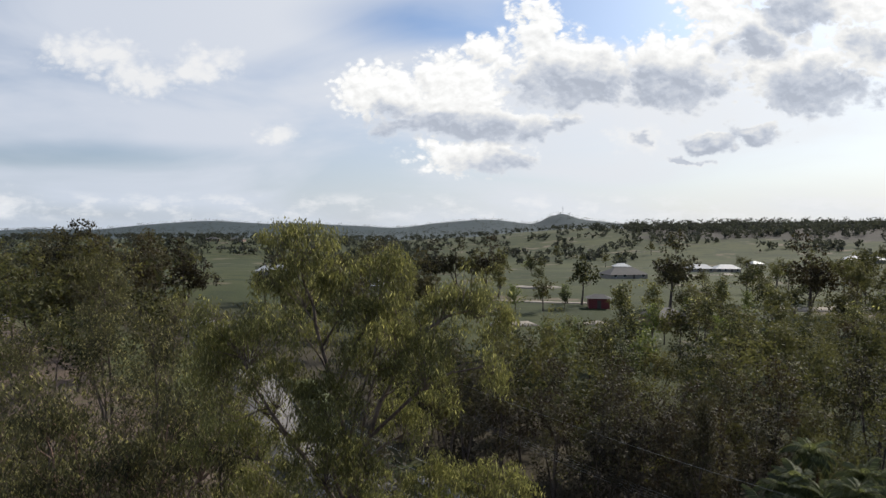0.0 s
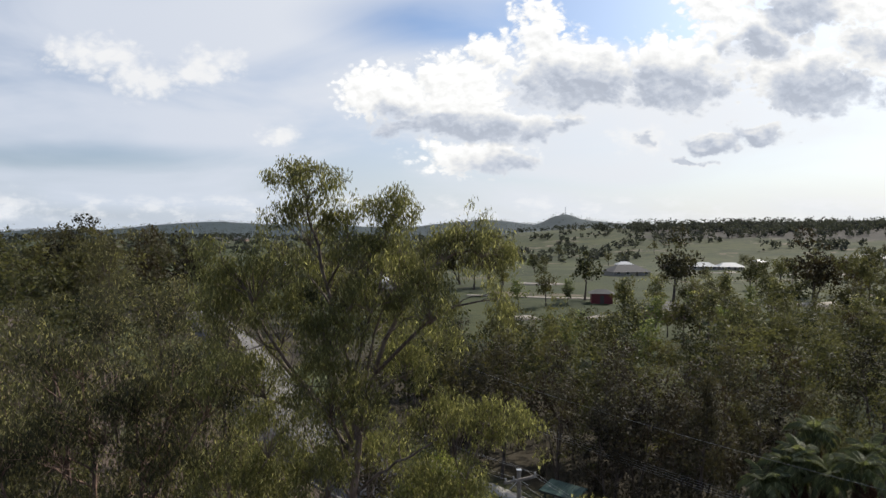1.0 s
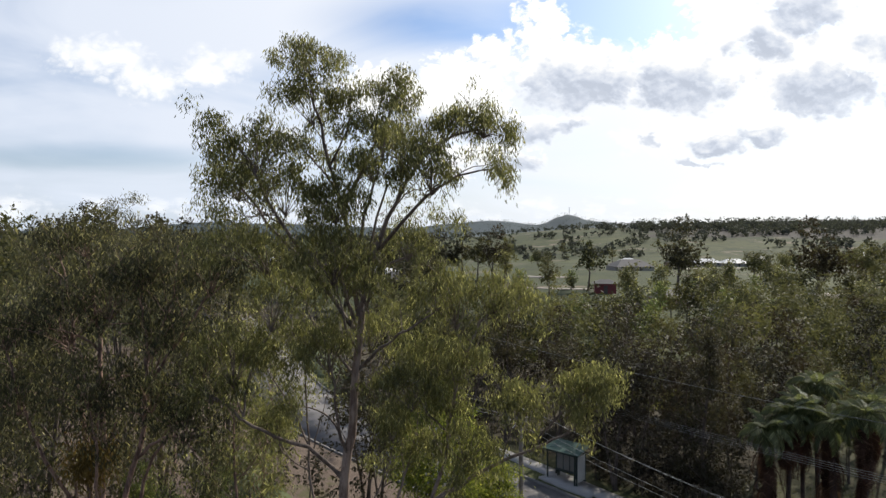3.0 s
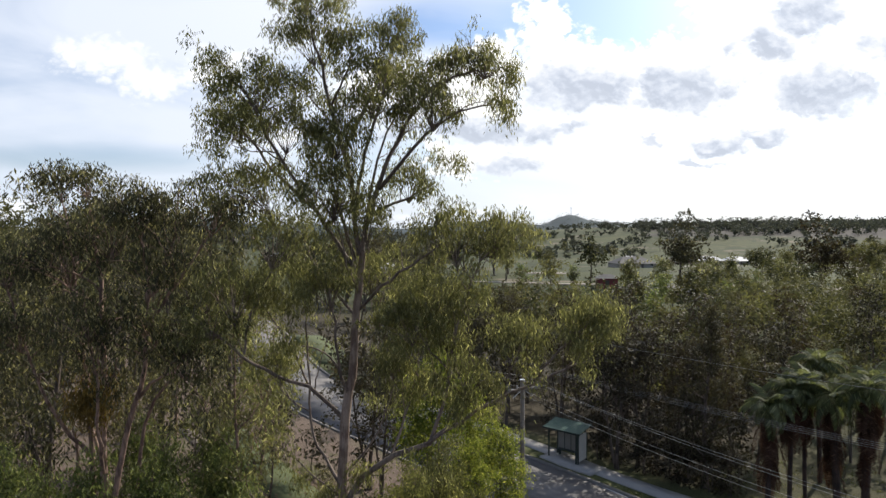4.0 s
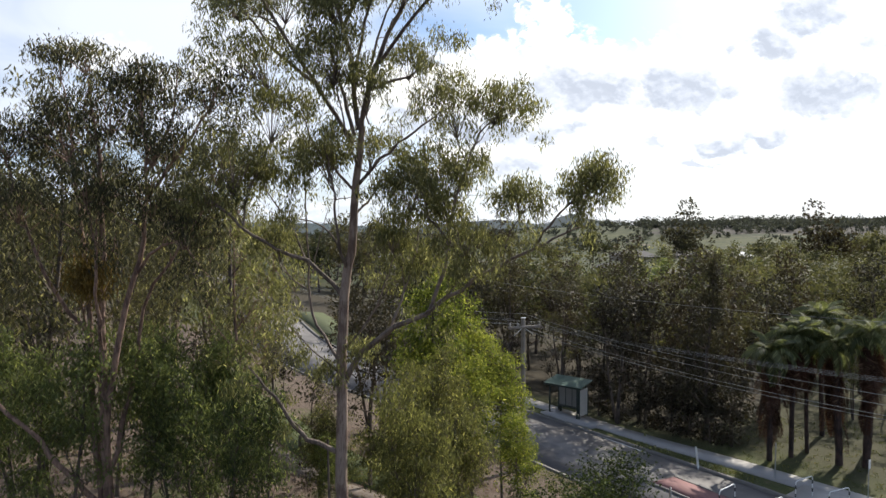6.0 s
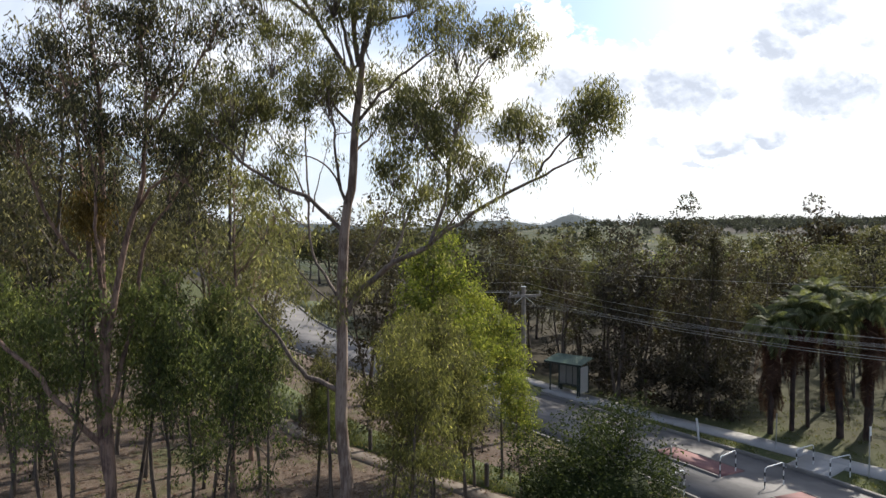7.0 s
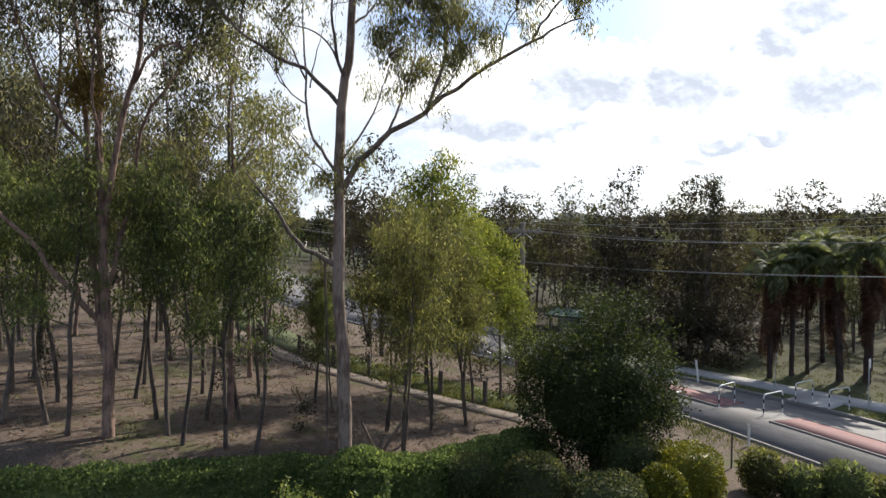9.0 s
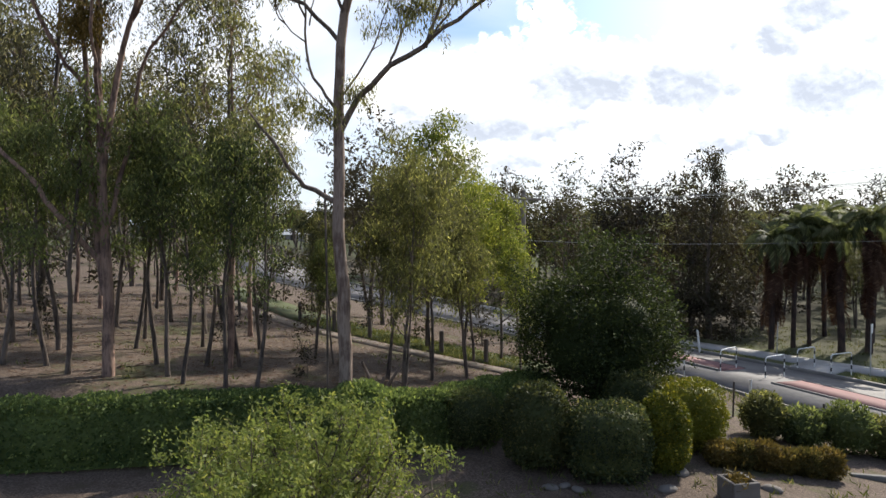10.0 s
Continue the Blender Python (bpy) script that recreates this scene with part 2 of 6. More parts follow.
# darker twin of the woodland leaves, the wood's shadow put into its colour
SHADY = foliage("shade_toned_woodland_leaves", (0.022, 0.0195, 0.015), (0.064, 0.057, 0.038), (0.072, 0.064, 0.042), 0.24, 0.65, 0.25, 0.5, 0.9, 0.14, 0.25)
OLIVE_FAR = foliage("woodland_olive_leaves", (0.028, 0.032, 0.016), (0.118, 0.114, 0.050), (0.14, 0.135, 0.06), 0.36, 0.65, 0.25, 0.4, 1.1, 0.14, 0.25)
GRASS = foliage("grass_blades", (0.060, 0.075, 0.022), (0.150, 0.150, 0.055), (0.24, 0.21, 0.10), 0.3, 0.7, 0.5, 0.2)
BARK_PALE = bark("smooth_gum_bark", (0.27, 0.205, 0.165), (0.120, 0.078, 0.060))
BARK_LIMB = bark("weathered_limb_bark", (0.185, 0.142, 0.115), (0.070, 0.052, 0.042))
BARK_DARK = bark("rough_dark_bark", (0.125, 0.095, 0.075), (0.038, 0.028, 0.023))
PALMBARK = bark("palm_trunk_bark", (0.066, 0.038, 0.030), (0.020, 0.013, 0.011))
BARK_RED = bark("reddish_bark", (0.27, 0.175, 0.132), (0.095, 0.058, 0.046))


def ground_material():
    m, n = material("ground_cover")
    at = place(n)
    xyz = n.add("ShaderNodeSeparateXYZ", {0: at}).outputs
    fine = n.noise(at, 22.0, 5.0, 0.7)
    mid = n.noise(at, 1.7, 5.0, 0.65)
    broad = n.noise(at, 0.16, 4.0, 0.6)
    far = n.noise(at, 0.012, 5.0, 0.6)
    litter = n.mix(n.ramp(fine, 0.3, 0.7), (0.052, 0.038, 0.029, 1), (0.180, 0.136, 0.106, 1))
    litter = n.mix(n.ramp(mid, 0.45, 0.75), litter, (0.074, 0.052, 0.038, 1))
    grass = n.mix(n.ramp(fine, 0.3, 0.7), (0.034, 0.044, 0.016, 1), (0.098, 0.108, 0.040, 1))
    grass = n.mix(n.ramp(mid, 0.5, 0.8), grass, (0.125, 0.105, 0.058, 1))
    # bare litter under the near trees, grass on the other side of the road and in the fields
    side = n.math("ADD", n.math("MULTIPLY", xyz[0], 0.72), n.math("MULTIPLY", xyz[1], 0.69))
    green = n.ramp(n.math("MULTIPLY_ADD", broad, 9.0, side), 27.0, 31.0)
    patch = n.ramp(n.math("ADD", n.math("MULTIPLY", broad, 0.7), n.math("MULTIPLY", mid, 0.45)), 0.60, 0.70)
    near = n.mix(n.math("MAXIMUM", green, n.math("MULTIPLY", patch, 0.75)), litter, grass)
    # woods floor: leaf mould and sparse grass, with tree shade put in the colour
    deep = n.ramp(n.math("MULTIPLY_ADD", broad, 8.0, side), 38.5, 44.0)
    # the palm lawn takes over half of this painted shade too
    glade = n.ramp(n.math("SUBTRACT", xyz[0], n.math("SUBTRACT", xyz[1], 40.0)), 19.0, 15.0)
    shaded_mould = n.mix(n.ramp(fine, 0.3, 0.7), (0.022, 0.018, 0.012, 1), (0.066, 0.052, 0.034, 1))
    near = n.mix(n.math("MULTIPLY", deep, n.math("MULTIPLY_ADD", glade, 0.37, 0.58)), near, shaded_mould)
    field = n.mix(n.ramp(far, 0.35, 0.65), (0.030, 0.041, 0.013, 1), (0.060, 0.067, 0.023, 1))
    field = n.mix(n.ramp(broad, 0.55, 0.75), field, (0.042, 0.048, 0.020, 1))
    field = n.mix(n.ramp(n.noise(at, 0.03, 4.0, 0.6), 0.57, 0.63), field, (0.125, 0.104, 0.070, 1))
    field = n.mix(n.ramp(n.noise(at, 0.07, 4.0, 0.65), 0.50, 0.62), field, (0.028, 0.037, 0.014, 1))
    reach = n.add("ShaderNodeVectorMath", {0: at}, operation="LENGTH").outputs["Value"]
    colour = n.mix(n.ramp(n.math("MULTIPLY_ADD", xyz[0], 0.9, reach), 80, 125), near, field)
    # wooded far hills in blue-grey: aerial haze painted into the ground colour
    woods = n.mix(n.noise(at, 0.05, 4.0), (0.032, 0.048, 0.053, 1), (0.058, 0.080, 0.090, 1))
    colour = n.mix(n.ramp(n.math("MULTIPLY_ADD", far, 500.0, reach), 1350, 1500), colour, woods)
    # the wooded slope below the long ridge
    slope = n.math("MULTIPLY", n.ramp(n.math("MULTIPLY_ADD", far, 160.0, n.math("MULTIPLY_ADD", xyz[1], -0.30, xyz[0])), 70, 110), n.ramp(n.math("MULTIPLY_ADD", far, 160.0, reach), 830, 880))
    colour = n.mix(slope, colour, n.mix(n.noise(at, 0.06, 4.0), (0.026, 0.024, 0.020, 1), (0.055, 0.048, 0.042, 1)))
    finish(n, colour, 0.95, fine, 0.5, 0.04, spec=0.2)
    return m


GROUND = ground_material()


def asphalt():
    m, n = material("worn_asphalt")
    at = place(n)
    grit, patch = n.noise(at, 60.0, 4.0, 0.7), n.noise(at, 0.55, 5.0, 0.6)
    colour = n.mix(n.ramp(patch, 0.35, 0.68), (0.078, 0.072, 0.070, 1), (0.165, 0.154, 0.148, 1))
    colour = n.mix(n.math("MULTIPLY", grit, 0.5), colour, (0.075, 0.071, 0.070, 1))
    finish(n, colour, 0.75, grit, 0.3, 0.01)
    return m


ASPHALT = asphalt()
CONCRETE = plain("grey_concrete", (0.25, 0.238, 0.225), (0.38, 0.366, 0.345), 1.5, 0.85)
KERB = plain("kerb_concrete", (0.095, 0.088, 0.080), (0.185, 0.172, 0.155), 2.0, 0.85)
REDPAVE = plain("red_island_paving", (0.140, 0.060, 0.058), (0.225, 0.112, 0.106), 1.6, 0.85)
WHITE = plain("white_paint", (0.62, 0.62, 0.60), (0.82, 0.82, 0.80), 5.0, 0.5)
BLACK = plain("black_paint", (0.012, 0.012, 0.013), (0.03, 0.03, 0.03), 4.0, 0.45)
SHEET = plain("green_roof_sheet", (0.034, 0.080, 0.062), (0.060, 0.115, 0.092), 1.2, 0.45)
FRAME = plain("dark_green_steel", (0.012, 0.024, 0.020), (0.028, 0.044, 0.036), 3.0, 0.45)
PANEL = plain("cream_panel", (0.50, 0.46, 0.40), (0.66, 0.62, 0.55), 2.0, 0.6)
POLEWOOD = bark("weathered_pole_wood", (0.25, 0.222, 0.195), (0.13, 0.110, 0.095), 3.0)
SCREEN = plain("grey_shelter_screen", (0.20, 0.19, 0.175), (0.30, 0.285, 0.265), 2.0, 0.5)
LAWN = plain("short_green_grass", (0.030, 0.042, 0.014), (0.088, 0.104, 0.034), 1.2, 0.95, 0.0, 0.5)
SAND = plain("sandy_track", (0.10, 0.080, 0.063), (0.175, 0.142, 0.113), 1.2, 0.95, 0.0, 0.3)
GALV = plain("galvanised_steel", (0.38, 0.39, 0.40), (0.55, 0.56, 0.57), 4.0, 0.4, 0.7)
WIRE = plain("bare_cable", (0.20, 0.20, 0.20), (0.32, 0.32, 0.31), 3.0, 0.5, 0.2)
POST = plain("old_post_timber", (0.055, 0.045, 0.038), (0.13, 0.105, 0.09), 4.0, 0.9)
STONE = plain("garden_stone", (0.085, 0.075, 0.066), (0.18, 0.162, 0.145), 4.0, 0.9, 0.0, 0.4)
ROOF_GREY = plain("grey_house_roof", (0.055, 0.052, 0.052), (0.095, 0.090, 0.090), 0.4, 0.85)
ROOF_PALE = plain("pale_metal_roof", (0.34, 0.35, 0.36), (0.48, 0.49, 0.50), 0.4, 0.6)
WALLS = plain("rendered_house_wall", (0.24, 0.215, 0.19), (0.34, 0.31, 0.275), 0.6, 0.8)
BRICK = plain("brown_house_wall", (0.20, 0.135, 0.105), (0.30, 0.21, 0.165), 1.0, 0.85)
RED = plain("red_shed_wall", (0.13, 0.020, 0.022), (0.20, 0.034, 0.034), 0.8, 0.6)
GLASS = plain("dark_window_glass", (0.015, 0.018, 0.022), (0.03, 0.035, 0.04), 0.5, 0.12)


# ---- building helpers ----
def mesh_of(name, verts, faces, mat, smooth=False):
    """A mesh from arrays of corners and of faces that all have as many corners."""
    verts, faces = np.asarray(verts, dtype=np.float32), np.asarray(faces, dtype=np.int32)
    me = bpy.data.meshes.new(name)
    k = faces.shape[1]
    me.vertices.add(len(verts))
    me.vertices.foreach_set("co", verts.ravel())
    me.loops.add(faces.size)
    me.loops.foreach_set("vertex_index", faces.ravel())
    me.polygons.add(len(faces))
    me.polygons.foreach_set("loop_start", np.arange(0, faces.size, k, dtype=np.int32))
    if smooth:
        me.polygons.foreach_set("use_smooth", np.ones(len(faces), dtype=bool))
    me.update(calc_edges=True)
    me.materials.append(mat)
    return me


def attach(name, data, parent=None, label="", at=None):
    ob = new(name, data)
    if parent is not None:
        ob.parent = parent
    if at is not None:
        ob.matrix_basis = at
    if label:
        ob["label"] = label
    return ob


def part(name, bm, mat, parent=None, label="", smooth=False):
    me = bpy.data.meshes.new(name)
    if smooth:
        for f in bm.faces:
            f.smooth = True
    bm.to_mesh(me)
    bm.free()
    me.materials.append(mat)
    return attach(name, me, parent, label)


def thing(name, x, y, z, label, category, group="", turn=0.0):
    ob = new(name)
    ob.empty_display_size = 0.3
    ob.matrix_basis = pose(x, y, z, 0, 0, turn)
    return tagged(ob, label, category, group)


def box(bm, size, at=(0, 0, 0), turn=0.0, bevel=0.0):
    made = bmesh.ops.create_cube(bm, size=1.0, matrix=Matrix.LocRotScale(at, Euler((0, 0, radians(turn))), size))
    if bevel:
        edges = list({e for v in made["verts"] for e in v.link_edges})
        bmesh.ops.bevel(bm, geom=edges, offset=bevel, segments=1, affect="EDGES")
    return bm


def solid(size, at=(0, 0, 0), turn=0.0, bevel=0.01):
    return box(bmesh.new(), size, at, turn, bevel)


def spline(points, n):
    """Points evenly strewn along a smooth line through the given ones."""
    p = np.array(points, dtype=float)
    if len(p) == 2:
        return p[0] + (p[1] - p[0]) * np.linspace(0, 1, n)[:, None]
    q = np.vstack([2 * p[0] - p[1], p, 2 * p[-1] - p[-2]])
    out = []
    for s in np.linspace(0, len(p) - 1 - 1e-6, n):
        i = int(s)
        f = s - i
        a, b, c, d = q[i], q[i + 1], q[i + 2], q[i + 3]
        out.append(0.5 * (2 * b + (c - a) * f + (2 * a - 5 * b + 4 * c - d) * f * f + (3 * b - a - 3 * c + d) * f ** 3))
    return np.array(out)


def tube(path, radii, sides):
    path, radii = np.asarray(path, dtype=float), np.asarray(radii, dtype=float)
    way = np.gradient(path, axis=0)
    way /= np.linalg.norm(way, axis=1)[:, None] + 1e-9
    ref = np.where(np.abs(way[:, 2:3]) > 0.9, [[1.0, 0.0, 0.0]], [[0.0, 0.0, 1.0]])
    a = np.cross(way, ref)
    a /= np.linalg.norm(a, axis=1)[:, None] + 1e-9
    b = np.cross(way, a)
    for i in range(1, len(a)):
        if np.dot(a[i], a[i - 1]) < 0:
            a[i], b[i] = -a[i], -b[i]
    ang = np.linspace(0, 2 * np.pi, sides, endpoint=False)
    ring = a[:, None, :] * np.cos(ang)[None, :, None] + b[:, None, :] * np.sin(ang)[None, :, None]
    verts = (path[:, None, :] + ring * radii[:, None, None]).reshape(-1, 3)
    i, j = np.meshgrid(np.arange(len(path) - 1), np.arange(sides), indexing="ij")
    k = (j + 1) % sides
    faces = np.stack([i * sides + j, i * sides + k, (i + 1) * sides + k, (i + 1) * sides + j], -1).reshape(-1, 4)
    return verts, faces


def tubes_mesh(name, tubes, mat):
    """One mesh from many (path, radii, sides)."""
    vs, fs, base = [], [], 0
    for path, radii, sides in tubes:
        v, f = tube(path, radii, sides)
        vs.append(v)
        fs.append(f + base)
        base += len(v)
    return mesh_of(name, np.vstack(vs), np.vstack(fs), mat, True)


def unit(v):
    return v / (np.linalg.norm(v, axis=-1, keepdims=True) + 1e-9)


def leaf_arrays(rng, centres, length, width, droop, out=None, facing=None):
    """Lozenge leaves that start at the given places; out turns their tips, facing their flat sides."""
    n = len(centres)
    d = unit(rng.normal(size=(n, 3)))
    if out is not None:
        d = unit(d * 0.8 + out * 0.6)
    d = unit(d * (1 - droop) + np.array([0, 0, -1.0]) * droop)
    w = unit(np.cross(d, rng.normal(size=(n, 3)) if facing is None else facing + 0.45 * rng.normal(size=(n, 3))))
    size = rng.uniform(0.6, 1.3, n)[:, None]
    ln, wd = length * size, width * size * 0.5
    verts = np.stack([centres, centres + d * ln * 0.42 + w * wd, centres + d * ln, centres + d * ln * 0.42 - w * wd], 1).reshape(-1, 3)
    return verts, np.arange(4 * n).reshape(-1, 4)


def crown_mesh(name, rng, tips, per, spread, length, width, droop, mat, hang=0.0, form=False):
    """Close leaf tufts of uneven size round the twigs' ends, hanging a little."""
    tips = np.asarray(tips)
    big = rng.uniform(0.6, 1.3, len(tips))
    count = np.maximum(3, per * big ** 2 * rng.uniform(0.6, 1.3, len(tips))).astype(int)
    c = np.repeat(tips, count, axis=0)
    n = len(c)
    off = unit(rng.normal(size=(n, 3))) * (rng.uniform(0, 1, n) ** 0.45)[:, None] * np.repeat(big, count)[:, None]
    off[:, 2] -= 0.35 * rng.uniform(0, 1, n)
    off = off * np.asarray(spread) * 1.55
    if hang:
        off[:, 2] -= rng.exponential(hang, n) * np.repeat(rng.uniform(0.2, 1.8, len(tips)), count)
    # leaves of a far crown lie like its outer skin
    facing = unit(c + off - tips.mean(axis=0) + np.array([0, 0, 1.2])) if form else None
    return mesh_of(name, *leaf_arrays(rng, c + off, length, width, droop, None, facing), mat)


def sprout(rng, start, way, length, n=6, wobble=0.22, lift=0.0):
    p, d, pts = np.array(start, dtype=float), unit(np.array(way, dtype=float)), [np.array(start, dtype=float)]
    for _ in range(n - 1):
        d = unit(d + rng.normal(size=3) * wobble + np.array([0, 0, lift]))
        p = p + d * length / (n - 1)
        pts.append(p)
    return np.array(pts)


def branchlets(rng, path, r0, count, length, tubes, tips, first=0.35, lift=0.0, twigs=4, sides=4):
    """Side branches along the outer part of a limb, bare at first and twiggy at the end; the twigs carry the leaf tufts."""
    total = len(path) - 1
    for i in range(count):
        f = first + (1 - first) * (i + rng.uniform(0.1, 0.9)) / count
        k = min(int(f * total), total - 1)
        p = path[k] + (path[k + 1] - path[k]) * (f * total - k)
        along = unit(path[k + 1] - path[k])
        d = unit(along * 0.8 + unit(rng.normal(size=3)) * 0.9 + np.array([0, 0, 0.3]))
        ln = length * rng.uniform(0.6, 1.25) * (1.2 - 0.4 * f)
        side = sprout(rng, p, d, ln, 6, 0.24, lift)
        r = max(0.009, r0 * (1 - 0.7 * f) * 0.5)
        tubes.append((side, np.linspace(r, r * 0.35, 6), sides) if sides > 3 else (side[[0, 3, 5]], np.array([r, r * 0.6, r * 0.35]), 3))
        tips.append(side[-1])
        for _ in range(twigs):
            q = side[rng.integers(3, 6)]
            e = sprout(rng, q, unit(d * 0.5 + unit(rng.normal(size=3))), ln * rng.uniform(0.28, 0.70), 3, 0.3, lift)
            tubes.append((e, np.array([r * 0.4, r * 0.28, r * 0.14]), 3))
            tips.append(e[-1])


def dome(rng, start, centre, across, high, ribs, tubes, tips, r, sides=3, twiggy=True):
    """A leaf-bearing dome: thin ribs that fan from a branch's end to the upper side of a flattened ball."""
    start, centre = np.asarray(start, dtype=float), np.asarray(centre, dtype=float)
    foot = start * 0.45 + centre * 0.55 - np.array([0, 0, high * 0.45])
    turn = rng.uniform(0, 6.28)
    tubes.append((np.array([start, (start + foot) / 2 + rng.normal(size=3) * 0.03, foot]), np.array([r, r * 0.85, r * 0.7]), sides + 1))
    for i in range(ribs):
        turn += 2.4 + rng.uniform(-0.3, 0.3)
        up = math.sqrt((i + 0.5) / ribs) if i % 4 else rng.uniform(-0.15, 0.3)
        flat = math.sqrt(max(0.0, 1 - up * up))
        e = centre + np.array([math.cos(turn) * flat * across, math.sin(turn) * flat * across, up * high]) * rng.uniform(0.78, 1.08)
        m = foot + (e - foot) * 0.55 + np.array([0, 0, 0.14 * high])
        if twiggy or i % 4 == 1:
            tubes.append((np.array([foot, m, e]), np.array([r * 0.5, r * 0.35, r * 0.15]), 3))
        tips.append(e)
        tips.append(e * 0.6 + m * 0.4 + rng.normal(size=3) * 0.12 * across)


def wild_tree(name, seed, height, radius, clear, reach, limbs, per, leaf, droop, mat, bark_mat, spread=0.4, rise=35.0, stems=1, lean=0.05, sub=4, top=0.5, lift=0.06, split=True, twigs=4, pad=None, hang=0.0):
    """A tree at the origin: stem or stems, limbs in a winding order, branchlets and leaves.
    clear: share of the stem below the first limb; top: length of the topmost limbs against the lowest;
    pad: radius, flatness and ribs of the leafy domes at the limbs' ends, where the crown is made of such."""
    rng = np.random.default_rng(seed)
    root = new(name)
    every = []
    tips = []
    for s in range(stems):
        tubes = []
        az = rng.uniform(0, 6.28)
        tilt = lean if stems == 1 else lean + 0.14 * s
        h = height * (1 if s == 0 else rng.uniform(0.75, 0.95))
        trunk = sprout(rng, (0, 0, -0.3), (math.cos(az) * tilt, math.sin(az) * tilt, 1), h * 0.94 + 0.3, 13, 0.055, 0.08)
        r = radius * (1 if s == 0 else 0.75)
        taper = r * np.linspace(1, 0.12, 13) ** 0.9
        taper[0] *= 1.25
        tubes.append((trunk, taper, 8 if split else 6))
        turn = rng.uniform(0, 6.28)
        for i in range(limbs):
            f = clear + (1 - clear) * (i + rng.uniform(0.0, 0.7)) / limbs
            k = min(int(f * 12), 11)
            p = trunk[k] + (trunk[k + 1] - trunk[k]) * (f * 12 - k)
            turn += 2.4 + rng.uniform(-0.4, 0.4)
            share = (f - clear) / (1 - clear)
            e = radians(rise + 30 * share + rng.uniform(-14, 14))
            ln = reach * (1 - (1 - top) * share) * rng.uniform(0.65, 1.2) * (0.6 + 0.4 * min(1, share * 4 + 0.3))
            limb = sprout(rng, p, (math.cos(turn) * math.cos(e), math.sin(turn) * math.cos(e), math.sin(e)), ln, 7, 0.16, lift)
            lr = max(0.012, r * (1 - 0.85 * f) * 0.6)
            tubes.append((limb if split else limb[::2], np.linspace(lr, lr * 0.25, 7 if split else 4), 5 if split else 3))
            if pad:
                for at in ((6, 4) if ln > 0.75 * reach else (6,)):
                    big = pad[0] * rng.uniform(0.7, 1.25) * (1.0 if at == 6 else 0.8)
                    c = limb[at] + np.array([rng.normal() * 0.3, rng.normal() * 0.3, 0.25]) * big
                    dome(rng, limb[at - 1], c, big, big * pad[1], pad[2], tubes, tips, max(0.010, lr * 0.35), 3, split)
                continue
            branchlets(rng, limb, lr, sub, ln * 0.5, tubes, tips, 0.3, 0.02, twigs, 4 if split else 3)
            tips.append(limb[-1])
        if pad:
            for k in (9, 11, 12):
                big = pad[0] * rng.uniform(0.75, 1.15)
                side = unit(np.append(rng.normal(size=2), 0.3)) * big * (0.7 if k < 12 else 0.15)
                dome(rng, trunk[k], trunk[k] + side, big, big * pad[1], pad[2], tubes, tips, max(0.010, r * 0.16), 3, split)
        else:
            branchlets(rng, trunk[8:], r * 0.3, sub, reach * 0.4, tubes, tips, 0.4, 0.0, twigs, 4 if split else 3)
        every.append(tubes)
    for tubes in every:
        if split:
            attach("trunk", tubes_mesh("trunk", tubes[:1], bark_mat), root)
            attach("branchwork", tubes_mesh("branchwork", tubes[1:], bark_mat), root)
        else:
            attach("trunk", tubes_mesh("trunk", tubes, bark_mat), root)
    attach("crown", crown_mesh("crown", rng, tips, per, (spread, spread, spread * 0.9), leaf[0], leaf[1], droop, mat, hang, not split), root)
    return root


def put(ob, x, y, z, turn=0.0, size=1.0, tall=None):
    return pose(x, y, z, 0, 0, turn) @ Matrix.Diagonal((size, size, tall or size, 1))


# ---- the lie of the land ----
ROAD = spline([(24, 3), (20.0, 13.3), (15.6, 22.3), (12.9, 27.2), (9.1, 32.2), (5, 36.7), (-1, 42.5), (-8.5, 49.5), (-16, 60), (-24, 78), (-36, 102), (-50, 126)], 240)
HALF, FAR_HALF = 4.1, 3.7


def bump(x, y, cx, cy, rx, ry, h):
    return h * np.exp(-(((x - cx) / rx) ** 2 + ((y - cy) / ry) ** 2))


